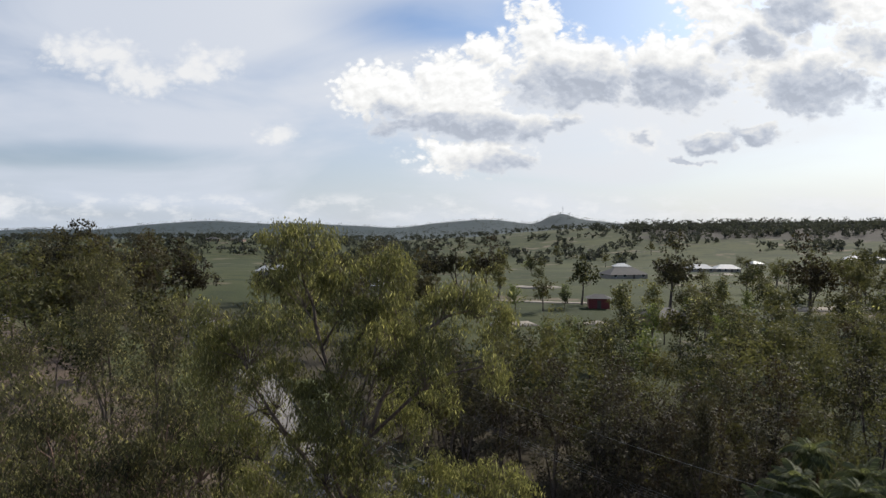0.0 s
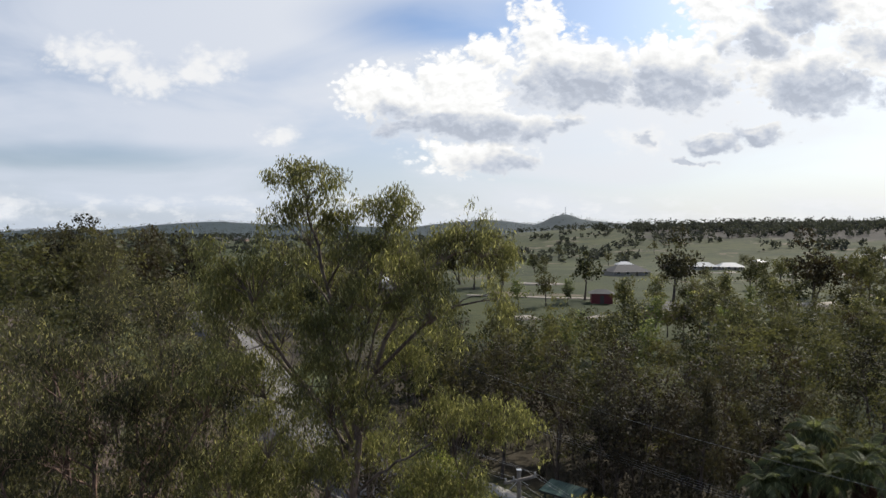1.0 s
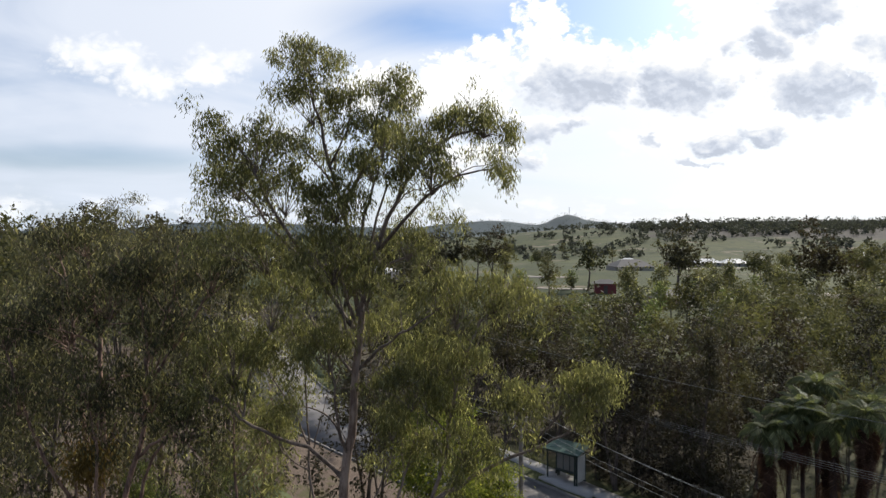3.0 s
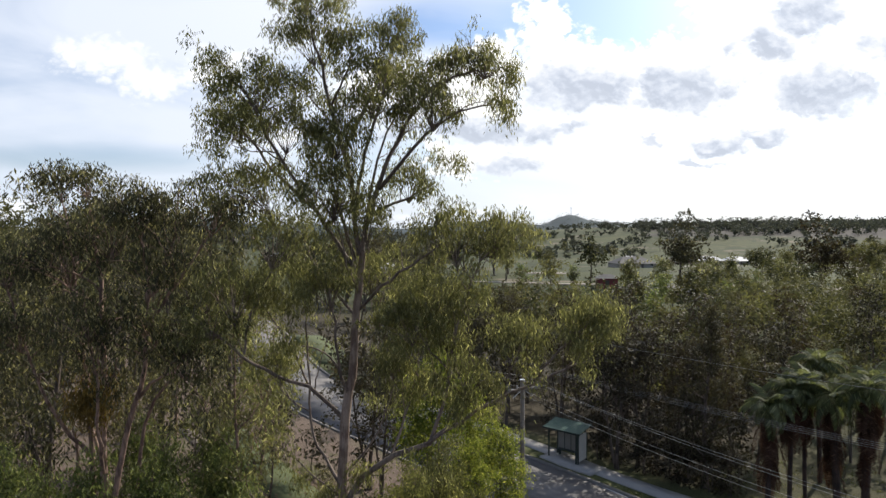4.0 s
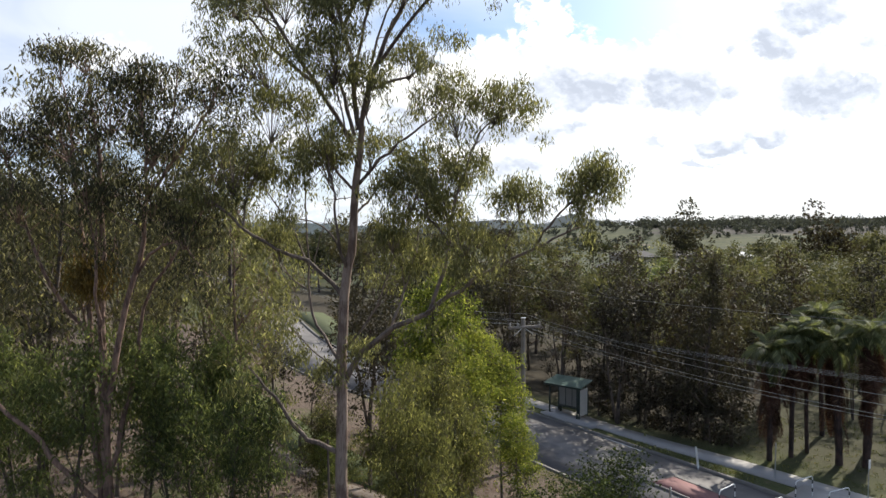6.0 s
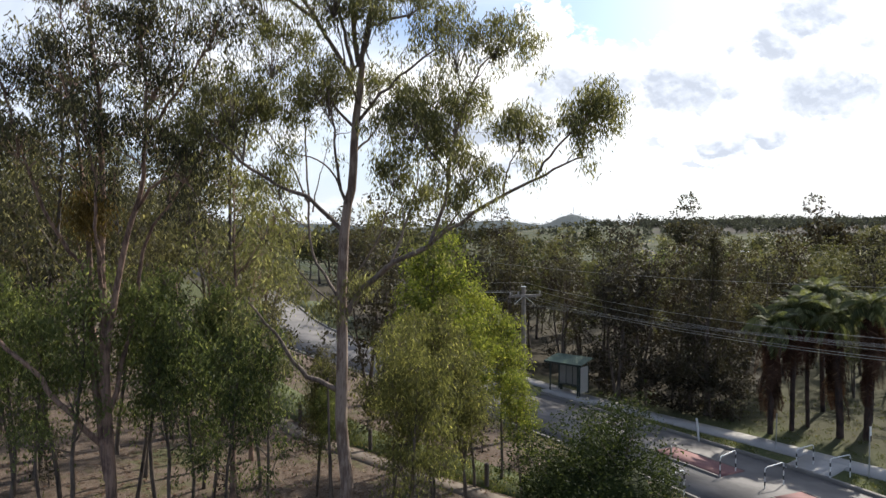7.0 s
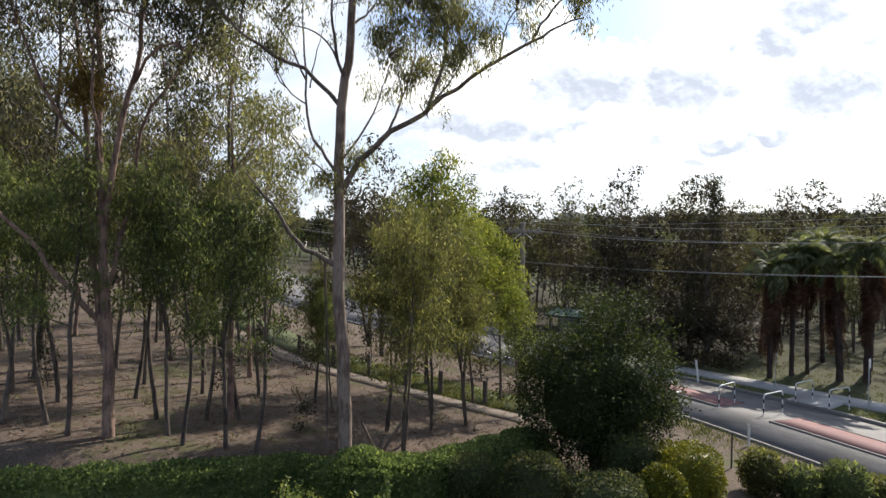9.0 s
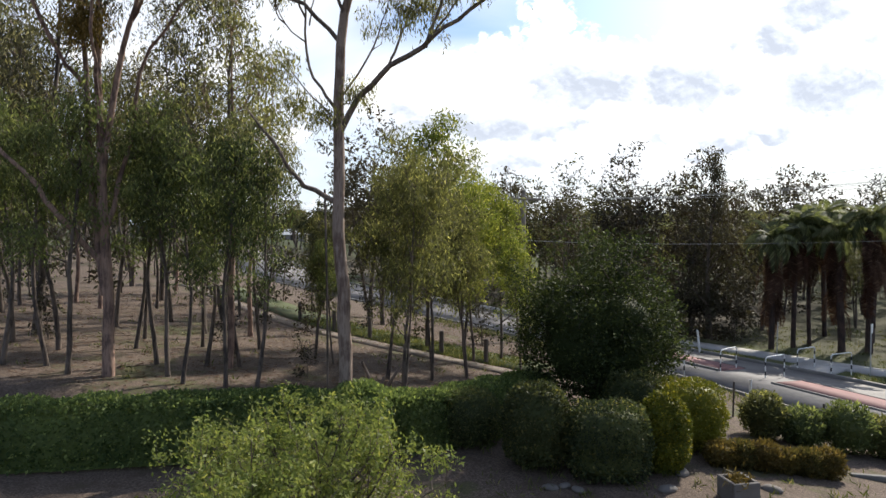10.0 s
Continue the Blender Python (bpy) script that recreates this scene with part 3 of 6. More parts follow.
def land(x, y):
    x, y = np.asarray(x, dtype=float), np.asarray(y, dtype=float)
    slope = 0.1 - 0.115 * (x + 5) - 0.033 * (y - 15)
    low, high = -2.55, 0.9
    z = low + np.logaddexp(0, (slope - low) * 6.0) / 6.0
    z = high - np.logaddexp(0, (high - z) * 3.0) / 3.0
    edge = np.where(x < -1.6, 13.3 + 0.12 * (x + 1.6), 13.3 + 0.95 * (x + 1.6)) + 0.5
    terrace = 1 / (1 + np.exp(np.clip(-(edge - y) * 4.5, -40, 40)))
    z = z * (1 - terrace) + np.minimum(z, -1.0 - 0.02 * (x - 2)) * terrace
    r = np.hypot(x, y)
    az = np.arctan2(x, np.maximum(y, 1e-3))
    z = z + np.where(y > 60, 1.6 * np.clip((y - 60) / 120, 0, 1), 0) * np.clip(1 - (r - 250) / 400, 0, 1)
    z = z - 5.0 * np.exp(-((r - 520) / 170) ** 2) * (y > 0)
    right = 1 / (1 + np.exp(-(az - 0.10) * 22))
    rise = 1 / (1 + np.exp(-(r - 800) / 95))
    z = z + rise * (6 + 22 * right) * (y > 0)
    wave = np.sin(az * 31 + 0.7) * 0.35 + np.sin(az * 57 + 2.1) * 0.2 + np.sin(az * 13) * 0.35
    z = z + np.clip((r - 850) / 400, 0, 1) * (y > 0) * (2.0 * wave)
    ridge = np.clip((r - 1900) / 1100, 0, 1) ** 1.5 * (y > 0)
    z = z + ridge * (18 + 8 * wave)
    z = z + bump(x, y, 450, 2500, 60, 300, 38) + bump(x, y, 560, 2500, 170, 320, 26) + bump(x, y, 210, 3000, 190, 350, 38) + bump(x, y, -40, 3300, 260, 300, 28)
    z = z + bump(x, y, -700, 3000, 480, 300, 34) + bump(x, y, -1200, 2900, 300, 300, 20) + bump(x, y, -2300, 3600, 900, 300, -28)
    return z


def lie(x, y):
    return float(land(x, y))


def build_ground():
    front = np.radians(np.linspace(-46, 46, 230))
    back = np.radians(np.linspace(48, 312, 90))[1:-1]
    az = np.concatenate([front, back])
    r = np.concatenate([np.linspace(0.0, 60, 86), np.geomspace(61, 4700, 84)])
    a, d = np.meshgrid(az, r)
    x, y = np.sin(a) * d, np.cos(a) * d
    verts = np.stack([x, y, land(x, y)], -1).reshape(-1, 3)
    nr, na = a.shape
    i, j = np.meshgrid(np.arange(nr - 1), np.arange(na), indexing="ij")
    k = (j + 1) % na
    faces = np.stack([i * na + j, i * na + k, (i + 1) * na + k, (i + 1) * na + j], -1).reshape(-1, 4)
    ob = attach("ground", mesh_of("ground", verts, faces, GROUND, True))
    tagged(ob, "dry leaf-littered parkland and grassy fields rising to low hills", "ground", kind="structure")


build_ground()


def side_of(line):
    way = np.gradient(line, axis=0)
    way = way / np.linalg.norm(way, axis=1)[:, None]
    return np.stack([way[:, 1], -way[:, 0]], 1)


def strip(name, line, a, b, top, thick, mat, **tags):
    """A slab along a line in plan, from offset a to offset b, its upper side 'top' above the ground."""
    side = -side_of(line)
    p, q = line + side * a, line + side * b
    zp, zq = land(p[:, 0], p[:, 1]), land(q[:, 0], q[:, 1])
    n = len(line)
    ring = np.stack([np.column_stack([p, zp + top]), np.column_stack([q, zq + top]), np.column_stack([q, zq + top - thick]), np.column_stack([p, zp + top - thick])], 1)
    i, j = np.meshgrid(np.arange(n - 1), np.arange(4), indexing="ij")
    k = (j + 1) % 4
    faces = np.stack([i * 4 + j, (i + 1) * 4 + j, (i + 1) * 4 + k, i * 4 + k], -1).reshape(-1, 4)
    caps = np.array([[0, 1, 2, 3], [4 * n - 1, 4 * n - 2, 4 * n - 3, 4 * n - 4]])
    ob = attach(name, mesh_of(name, ring.reshape(-1, 3), np.vstack([faces, caps]), mat))
    return tagged(ob, **tags)


def build_road():
    strip("road", ROAD, -FAR_HALF, HALF, 0.05, 0.3, ASPHALT, label="worn grey asphalt two-lane road", category="road", kind="structure")
    strip("kerb", ROAD[:200], HALF, HALF + 0.20, 0.09, 0.4, KERB, label="weathered concrete kerb along the road", category="kerb", kind="structure")
    strip("kerb", ROAD[:200], -FAR_HALF - 0.28, -FAR_HALF, 0.17, 0.4, KERB, label="weathered concrete kerb along the road", category="kerb", kind="structure")


build_road()


# ---- the tall gum and the many-stemmed gum ----
def shaped_tree(root, origin, rng, tips, bark_mat, dense=1.25, limb_mat=BARK_RED):
    """Returns a function that grows one limb of a tree along given places of the plan."""
    shift = np.array([-origin[0], -origin[1], -origin[2]])

    def limb(name, points, r0, r1, subs=0, length=1.0, n=12, first=0.3, twigs=3, sides=7, tuft=True):
        path = spline(points, n) + shift
        path[1:] += rng.normal(size=path[1:].shape) * (0.02 if name == "trunk" else min(0.05, r0 * 0.4))
        tubes = [(path, np.linspace(r0, r1, n), sides)]
        got = []
        if subs:
            branchlets(rng, path, r0, round(subs * dense), length * 1.1, tubes, got, first * 0.7, 0.02, twigs)
        attach(name, tubes_mesh(name, tubes, bark_mat if name == "trunk" else limb_mat), root)
        if tuft:
            got.append(path[-1])
        tips.extend(got)

    def pad(start, centre, across, high, ribs=16, r=0.022):
        tubes = []
        dome(rng, np.array(start) + shift, np.array(centre) + shift, across, high, ribs, tubes, tips, r, 4)
        attach("branchlet", tubes_mesh("branchlet", tubes, limb_mat), root)

    return limb, pad


def build_tall_gum():
    rng = np.random.default_rng(5)
    origin = (-2.5, 15.0, lie(-2.5, 15.0))
    root = thing("gum_tree", *origin, "tall pale-barked gum tree with an open drooping crown", "tree")
    tips = []
    limb, pad = shaped_tree(root, origin, rng, tips, BARK_PALE, 0.75, BARK_LIMB)
    Y = 15.0
    limb("trunk", [(-2.42, Y, -0.5), (-2.5, Y, 2), (-2.6, Y, 4.3), (-2.6, Y, 6.4), (-2.52, Y, 8.5), (-2.34, Y, 9.8), (-2.22, Y, 11.6), (-2.1, Y, 12.6)], 0.175, 0.075, n=24, sides=12, tuft=False)
    limb("limb", [(-2.72, Y, 4.7), (-3.5, Y - 0.2, 5.2), (-4.0, Y - 0.4, 6.0), (-4.7, Y - 0.5, 6.9)], 0.07, 0.025, 3, 0.8)
    # the long bough over the road, bare in its middle and leafy at its ends
    limb("limb", [(-2.60, Y, 6.30), (-1.97, Y - 0.2, 7.26), (-1.35, Y - 0.5, 7.80), (-0.52, Y - 0.8, 8.17), (0.14, Y - 0.9, 8.64), (0.84, Y - 1.0, 9.15), (1.90, Y - 1.2, 9.73), (2.47, Y - 1.3, 9.99), (2.97, Y - 1.3, 10.21)], 0.082, 0.016, 3, 0.75, 20, 1.25)
    limb("limb", [(1.90, Y - 1.2, 9.77), (2.28, Y - 1.3, 10.30), (2.77, Y - 1.4, 10.83), (3.26, Y - 1.4, 11.24)], 0.032, 0.012, 5, 0.75, 12, 0.7)
    limb("limb", [(1.20, Y - 1.1, 9.37), (1.28, Y - 1.3, 9.89), (1.54, Y - 1.4, 10.42)], 0.025, 0.010, 4, 0.75, 10, 0.8)
    # the leafy uprights on it
    limb("limb", [(-0.47, Y - 0.8, 8.17), (-0.13, Y - 0.7, 9.13), (0.09, Y - 0.6, 10.48), (0.41, Y - 0.5, 11.66), (0.70, Y - 0.4, 12.37), (1.22, Y - 0.4, 12.86)], 0.05, 0.016, 13, 1.15, 16, 0.22)
    limb("limb", [(0.05, Y - 0.7, 9.80), (-0.47, Y - 1.0, 10.41), (-0.83, Y - 1.2, 11.01)], 0.03, 0.012, 5, 1.1, 10, 0.3)
    limb("limb", [(-1.36, Y - 0.4, 7.85), (-1.09, Y - 0.2, 8.59), (-0.81, Y + 0.2, 9.63), (-0.77, Y + 0.3, 10.45)], 0.035, 0.012, 7, 1.1, 12, 0.4)
    limb("limb", [(-0.57, Y - 0.8, 8.17), (0.09, Y - 1.3, 8.80), (0.45, Y - 1.5, 9.41)], 0.03, 0.012, 8, 1.0, 10, 0.3)
    # bare upright branches between the trunk and the next tree
    limb("limb", [(-2.65, Y, 6.90), (-3.04, Y + 0.2, 7.40), (-3.41, Y + 0.3, 8.11), (-3.47, Y + 0.3, 9.28), (-3.55, Y + 0.3, 10.45), (-3.57, Y + 0.3, 11.47)], 0.045, 0.015, 3, 0.6, 14, 1.25)
    limb("limb", [(-3.47, Y + 0.3, 9.23), (-3.90, Y + 0.4, 10.16), (-4.50, Y + 0.5, 11.01), (-4.75, Y + 0.5, 11.63)], 0.028, 0.010, 3, 0.6, 12, 1.2)
    limb("limb", [(-3.37, Y + 0.3, 9.03), (-3.24, Y + 0.2, 9.63), (-2.95, Y + 0.1, 10.62)], 0.022, 0.008, 0, n=10, tuft=False)
    limb("limb", [(-3.45, Y + 0.3, 8.62), (-3.93, Y + 0.1, 9.01), (-4.20, Y, 9.80), (-4.30, Y, 10.50)], 0.020, 0.007, 0, n=10, tuft=False)
    limb("limb", [(-2.50, Y, 9.30), (-2.86, Y - 0.1, 10.03), (-3.30, Y - 0.2, 10.31), (-3.82, Y - 0.3, 10.44)], 0.030, 0.010, 2, 0.5, 10, 1.2)
    limb("limb", [(-2.56, Y, 8.50), (-3.30, Y - 0.2, 9.28), (-4.14, Y - 0.4, 9.70), (-4.80, Y - 0.6, 10.15), (-5.40, Y - 0.8, 10.73), (-5.88, Y - 1.0, 11.06)], 0.058, 0.020, 6, 0.9, 14, 0.95)
    limb("limb", [(-4.80, Y - 0.6, 10.20), (-4.77, Y - 0.4, 10.91), (-4.51, Y - 0.3, 11.72)], 0.03, 0.012, 7, 1.2, 10, 0.4)
    # the tufts round the trunk
    limb("limb", [(-2.45, Y, 9.0), (-2.65, Y - 0.3, 10.0), (-2.72, Y - 0.4, 11.0), (-2.9, Y - 0.5, 12.0)], 0.045, 0.015, 8, 1.1, 12, 0.6)
    limb("limb", [(-2.3, Y, 10.4), (-1.9, Y + 0.5, 11.0), (-1.6, Y + 0.8, 11.7)], 0.035, 0.012, 5, 1.1, 10, 0.4)
    limb("limb", [(-2.2, Y, 11.2), (-1.5, Y - 0.4, 11.9), (-0.7, Y - 0.7, 12.4), (-0.2, Y - 0.8, 12.8)], 0.045, 0.015, 7, 1.2, 12, 0.4)
    limb("limb", [(-2.25, Y, 11.0), (-2.9, Y + 0.3, 11.7), (-3.4, Y + 0.5, 12.3), (-3.7, Y + 0.6, 13.0)], 0.04, 0.012, 7, 1.2, 10, 0.4)
    limb("limb", [(-2.2, Y, 11.6), (-2.4, Y - 0.7, 12.4), (-2.5, Y - 1.1, 13.3)], 0.035, 0.012, 6, 1.1, 10, 0.4)
    limb("limb", [(-2.2, Y, 12.5), (-1.8, Y, 13.8), (-1.3, Y + 0.2, 15.3), (-0.5, Y + 0.3, 16.5), (0.4, Y + 0.4, 17.0), (1.0, Y + 0.4, 16.9)], 0.07, 0.02, 15, 1.1, 16, 0.45)
    limb("limb", [(-1.7, Y, 14.1), (-0.9, Y - 0.5, 15.0), (-0.2, Y - 0.8, 15.6), (0.5, Y - 0.9, 15.9), (1.3, Y - 0.9, 16.0)], 0.05, 0.012, 7, 0.9, 12, 0.4)
    limb("limb", [(-1.9, Y, 13.5), (-1.1, Y + 0.5, 13.9), (-0.4, Y + 0.8, 14.3)], 0.045, 0.015, 6, 0.9, 10, 0.4)
    limb("limb", [(-2.3, Y, 12.2), (-3.0, Y - 0.2, 13.3), (-3.9, Y - 0.4, 14.7), (-4.6, Y - 0.5, 16.0), (-4.9, Y - 0.6, 16.6)], 0.06, 0.02, 13, 1.1, 14, 0.45)
    limb("limb", [(-3.2, Y - 0.2, 13.6), (-4.3, Y + 0.4, 14.5), (-5.0, Y + 0.6, 15.4), (-5.6, Y + 0.7, 16.0)], 0.05, 0.02, 9, 0.9, 12, 0.5)
    limb("limb", [(-2.2, Y, 12.6), (-2.5, Y + 0.2, 14.5), (-3.0, Y + 0.3, 16.5), (-3.3, Y + 0.3, 17.6), (-3.4, Y + 0.3, 18.2)], 0.065, 0.02, 9, 0.8, 14, 0.6)
    limb("limb", [(-2.6, Y + 0.2, 15.0), (-2.1, Y + 0.5, 16.2), (-1.6, Y + 0.6, 17.3), (-1.3, Y + 0.6, 17.9)], 0.055, 0.02, 10, 0.9, 12, 0.5)
    limb("limb", [(-2.3, Y, 12.4), (-2.5, Y - 0.6, 13.4), (-2.7, Y - 0.9, 14.4), (-2.6, Y - 1.0, 15.2)], 0.05, 0.015, 8, 0.9, 12, 0.5)
    limb("limb", [(-2.55, Y, 7.2), (-1.9, Y - 0.3, 8.0), (-1.5, Y - 0.4, 8.9), (-1.3, Y - 0.4, 9.5)], 0.03, 0.010, 4, 0.8, 10, 0.45)
    limb("limb", [(-2.6, Y, 6.6), (-3.2, Y - 0.3, 7.2), (-3.7, Y - 0.5, 7.8)], 0.025, 0.010, 3, 0.7, 10, 0.5)
    # the full middle of the upper crown
    limb("limb", [(-2.1, Y, 12.6), (-2.0, Y + 0.5, 14.0), (-1.7, Y + 0.8, 15.4), (-1.1, Y + 0.9, 16.4)], 0.05, 0.015, 6, 1.1, 12, 0.4)
    limb("limb", [(-2.3, Y, 13.4), (-2.0, Y - 0.5, 14.8), (-1.6, Y - 0.7, 16.0), (-1.4, Y - 0.8, 16.9)], 0.045, 0.015, 5, 1.0, 12, 0.4)
    limb("limb", [(-2.7, Y + 0.3, 15.4), (-3.3, Y + 0.7, 16.2), (-3.9, Y + 0.9, 16.8)], 0.035, 0.012, 6, 0.9, 10, 0.4)
    limb("limb", [(-2.9, Y + 0.3, 16.2), (-2.4, Y - 0.2, 17.0), (-2.3, Y - 0.4, 17.7)], 0.03, 0.012, 6, 0.8, 10, 0.4)
    # the leafy domes, from the topmost down
    for start, centre, across, high, ribs in (
            ((-3.4, Y + 0.3, 18.2), (-3.40, Y + 0.3, 18.75), 0.95, 0.55, 18), ((-3.0, Y + 0.3, 16.6), (-3.55, Y + 0.1, 17.9), 0.8, 0.5, 12), ((-1.5, Y + 0.6, 17.5), (-1.45, Y + 0.6, 18.0), 0.75, 0.5, 14),
            ((-0.5, Y + 0.3, 16.5), (0.20, Y + 0.4, 17.25), 0.6, 0.45, 12), ((0.6, Y + 0.4, 17.0), (1.05, Y + 0.4, 17.1), 0.7, 0.5, 13), ((-1.3, Y + 0.2, 15.3), (-1.05, Y + 0.5, 16.75), 0.85, 0.6, 14),
            ((-1.1, Y + 0.9, 16.4), (-2.1, Y - 0.3, 17.0), 0.8, 0.5, 12), ((-0.2, Y - 0.8, 15.6), (-0.55, Y - 0.7, 15.95), 0.75, 0.95, 18), ((-1.6, Y - 0.7, 16.0), (-1.95, Y - 0.7, 15.95), 0.7, 0.65, 14),
            ((-4.6, Y - 0.5, 16.0), (-4.35, Y - 0.4, 16.35), 1.35, 0.75, 28), ((-5.0, Y + 0.6, 15.4), (-5.45, Y + 0.4, 15.75), 0.95, 0.7, 18), ((-3.9, Y - 0.4, 14.7), (-3.75, Y - 0.6, 15.55), 0.8, 0.65, 14),
            ((-2.6, Y - 1.0, 15.0), (-2.55, Y - 0.9, 15.05), 0.95, 0.75, 20), ((-2.5, Y - 1.1, 13.3), (-2.65, Y - 1.0, 14.0), 0.95, 0.85, 20), ((-1.9, Y - 0.3, 12.6), (-1.95, Y - 0.7, 13.45), 0.75, 0.65, 13),
            ((-1.1, Y + 0.5, 13.9), (-0.95, Y + 0.4, 14.2), 0.65, 0.6, 12), ((0.4, Y - 0.5, 11.7), (0.0, Y - 0.5, 13.15), 0.75, 0.65, 15), ((0.9, Y - 0.4, 12.5), (1.15, Y - 0.4, 13.1), 0.95, 0.6, 18),
            ((-3.7, Y + 0.6, 13.0), (-4.9, Y - 0.4, 14.25), 1.15, 0.5, 20), ((-4.5, Y - 0.3, 11.7), (-4.0, Y - 0.3, 13.0), 1.0, 0.6, 16), ((-4.8, Y - 0.6, 10.2), (-5.2, Y - 0.6, 11.9), 0.95, 0.6, 14),
            ((-0.8, Y + 0.3, 10.4), (-0.35, Y - 0.6, 11.55), 0.95, 0.8, 18), ((-0.7, Y - 1.2, 11.0), (-0.95, Y - 1.1, 10.8), 0.8, 0.85, 15), ((0.4, Y - 1.5, 9.4), (0.30, Y - 1.4, 9.95), 0.7, 0.6, 13),
            ((1.5, Y - 1.4, 10.3), (1.55, Y - 1.5, 10.85), 0.6, 0.45, 12), ((2.6, Y - 1.4, 10.7), (3.0, Y - 1.4, 11.0), 0.75, 0.5, 15), ((3.0, Y - 1.4, 11.1), (3.35, Y - 1.4, 11.35), 0.45, 0.35, 8),
            ((-2.7, Y - 0.4, 11.0), (-2.9, Y - 0.6, 11.9), 0.8, 0.7, 14), ((0.1, Y - 0.6, 10.5), (-0.15, Y - 0.5, 10.55), 0.65, 0.6, 12), ((0.3, Y - 0.5, 11.4), (0.45, Y - 0.6, 11.35), 0.6, 0.6, 11),
            ((-1.3, Y - 0.4, 9.5), (-1.35, Y - 0.4, 10.05), 0.6, 0.55, 10), ((-4.75, Y + 0.4, 11.6), (-4.45, Y + 0.4, 11.35), 0.75, 0.5, 11), ((-5.6, Y - 0.9, 10.9), (-5.35, Y - 0.8, 10.75), 0.7, 0.55, 10),
            ((-2.2, Y + 0.1, 11.6), (-1.75, Y + 0.4, 12.0), 0.7, 0.6, 11), ((-3.5, Y + 0.3, 11.3), (-3.45, Y + 0.3, 12.0), 0.7, 0.5, 10),
            ((-2.6, Y, 6.5), (-2.95, Y - 0.2, 6.75), 0.35, 0.30, 6), ((-2.55, Y, 7.0), (-2.15, Y - 0.2, 7.30), 0.30, 0.30, 5), ((-0.8, Y + 0.2, 9.6), (-0.6, Y + 0.1, 9.35), 0.45, 0.45, 8), ((-3.9, Y + 0.1, 9.0), (-4.3, Y, 9.9), 0.5, 0.45, 8)):
        pad(start, centre, across, high, ribs)
    attach("crown", crown_mesh("crown", rng, tips, 78, (0.17, 0.17, 0.14), 0.12, 0.026, 0.62, GUM, 0.08), root)
    vine = spline([(-2.95, 15.0, 5.0), (-2.9, 14.9, 3.5), (-2.88, 14.9, 1.8), (-2.86, 14.8, -0.1)], 14) - np.array(origin)
    attach("hanging_stem", tubes_mesh("hanging_stem", [(vine, np.full(14, 0.028), 5)], BARK_DARK), root)


build_tall_gum()


def build_stemmed_gum():
    rng = np.random.default_rng(8)
    Y = 15.1
    origin = (-8.3, Y, lie(-8.3, Y))
    root = thing("gum_tree", *origin, "many-stemmed reddish gum tree with a dense dark crown", "tree")
    tips = []
    limb, pad = shaped_tree(root, origin, rng, tips, BARK_RED, 0.7)
    limb("trunk", [(-8.3, Y, -0.5), (-8.35, Y, 1.2), (-8.4, Y, 3), (-8.46, Y, 5.5), (-8.5, Y, 7.8), (-8.5, Y, 10.2), (-8.6, Y + 0.1, 12), (-8.9, Y + 0.1, 13.8)], 0.16, 0.03, 15, 1.3, 20, 0.9, sides=10)
    limb("trunk", [(-8.42, Y, 2.4), (-8.75, Y + 0.1, 4.7), (-8.9, Y + 0.2, 7.0), (-9.05, Y + 0.3, 9.2), (-9.4, Y + 0.4, 11.6), (-9.6, Y + 0.4, 13.4)], 0.10, 0.025, 15, 1.3, 16, 0.8)
    limb("trunk", [(-8.44, Y, 5.4), (-7.95, Y - 0.2, 7.7), (-7.4, Y - 0.3, 9.6), (-7.2, Y - 0.4, 11.6), (-7.3, Y - 0.5, 13.4)], 0.085, 0.025, 15, 1.3, 16, 0.75)
    limb("limb", [(-8.6, Y, 3.3), (-9.3, Y - 0.4, 4.4), (-10.0, Y - 0.7, 5.4), (-10.9, Y - 1.0, 6.7), (-11.3, Y - 1.0, 8.6), (-11.3, Y - 1.0, 10.4)], 0.075, 0.02, 10, 1.2, 16, 0.85)
    limb("limb", [(-8.4, Y, 4.0), (-8.1, Y + 0.6, 6.0), (-7.8, Y + 0.9, 8.4), (-6.8, Y + 1.1, 10.0), (-6.2, Y + 1.2, 11.5)], 0.065, 0.02, 10, 1.2, 14, 0.85)
    limb("limb", [(-8.95, Y + 0.2, 7.5), (-9.6, Y - 0.3, 8.8), (-10.2, Y - 0.5, 10.6), (-10.5, Y - 0.6, 12.0)], 0.055, 0.02, 12, 1.2, 14, 0.6)
    limb("limb", [(-8.5, Y, 7.0), (-8.2, Y - 0.8, 8.4), (-8.0, Y - 1.2, 9.8), (-8.2, Y - 1.3, 11.0)], 0.05, 0.02, 8, 1.1, 14, 0.7)
    limb("limb", [(-7.6, Y - 0.2, 9.0), (-6.9, Y - 0.7, 9.6), (-6.2, Y - 0.9, 9.8), (-5.8, Y - 1.0, 9.4)], 0.045, 0.015, 7, 1.0, 12, 0.5)
    limb("limb", [(-7.3, Y - 0.4, 10.6), (-6.6, Y - 0.2, 11.8), (-6.0, Y, 12.8), (-5.6, Y + 0.1, 13.7)], 0.045, 0.015, 10, 1.2, 12, 0.4)
    limb("limb", [(-7.2, Y - 0.4, 11.4), (-6.9, Y + 0.3, 12.8), (-6.8, Y + 0.5, 14.2)], 0.04, 0.015, 8, 1.1, 12, 0.4)
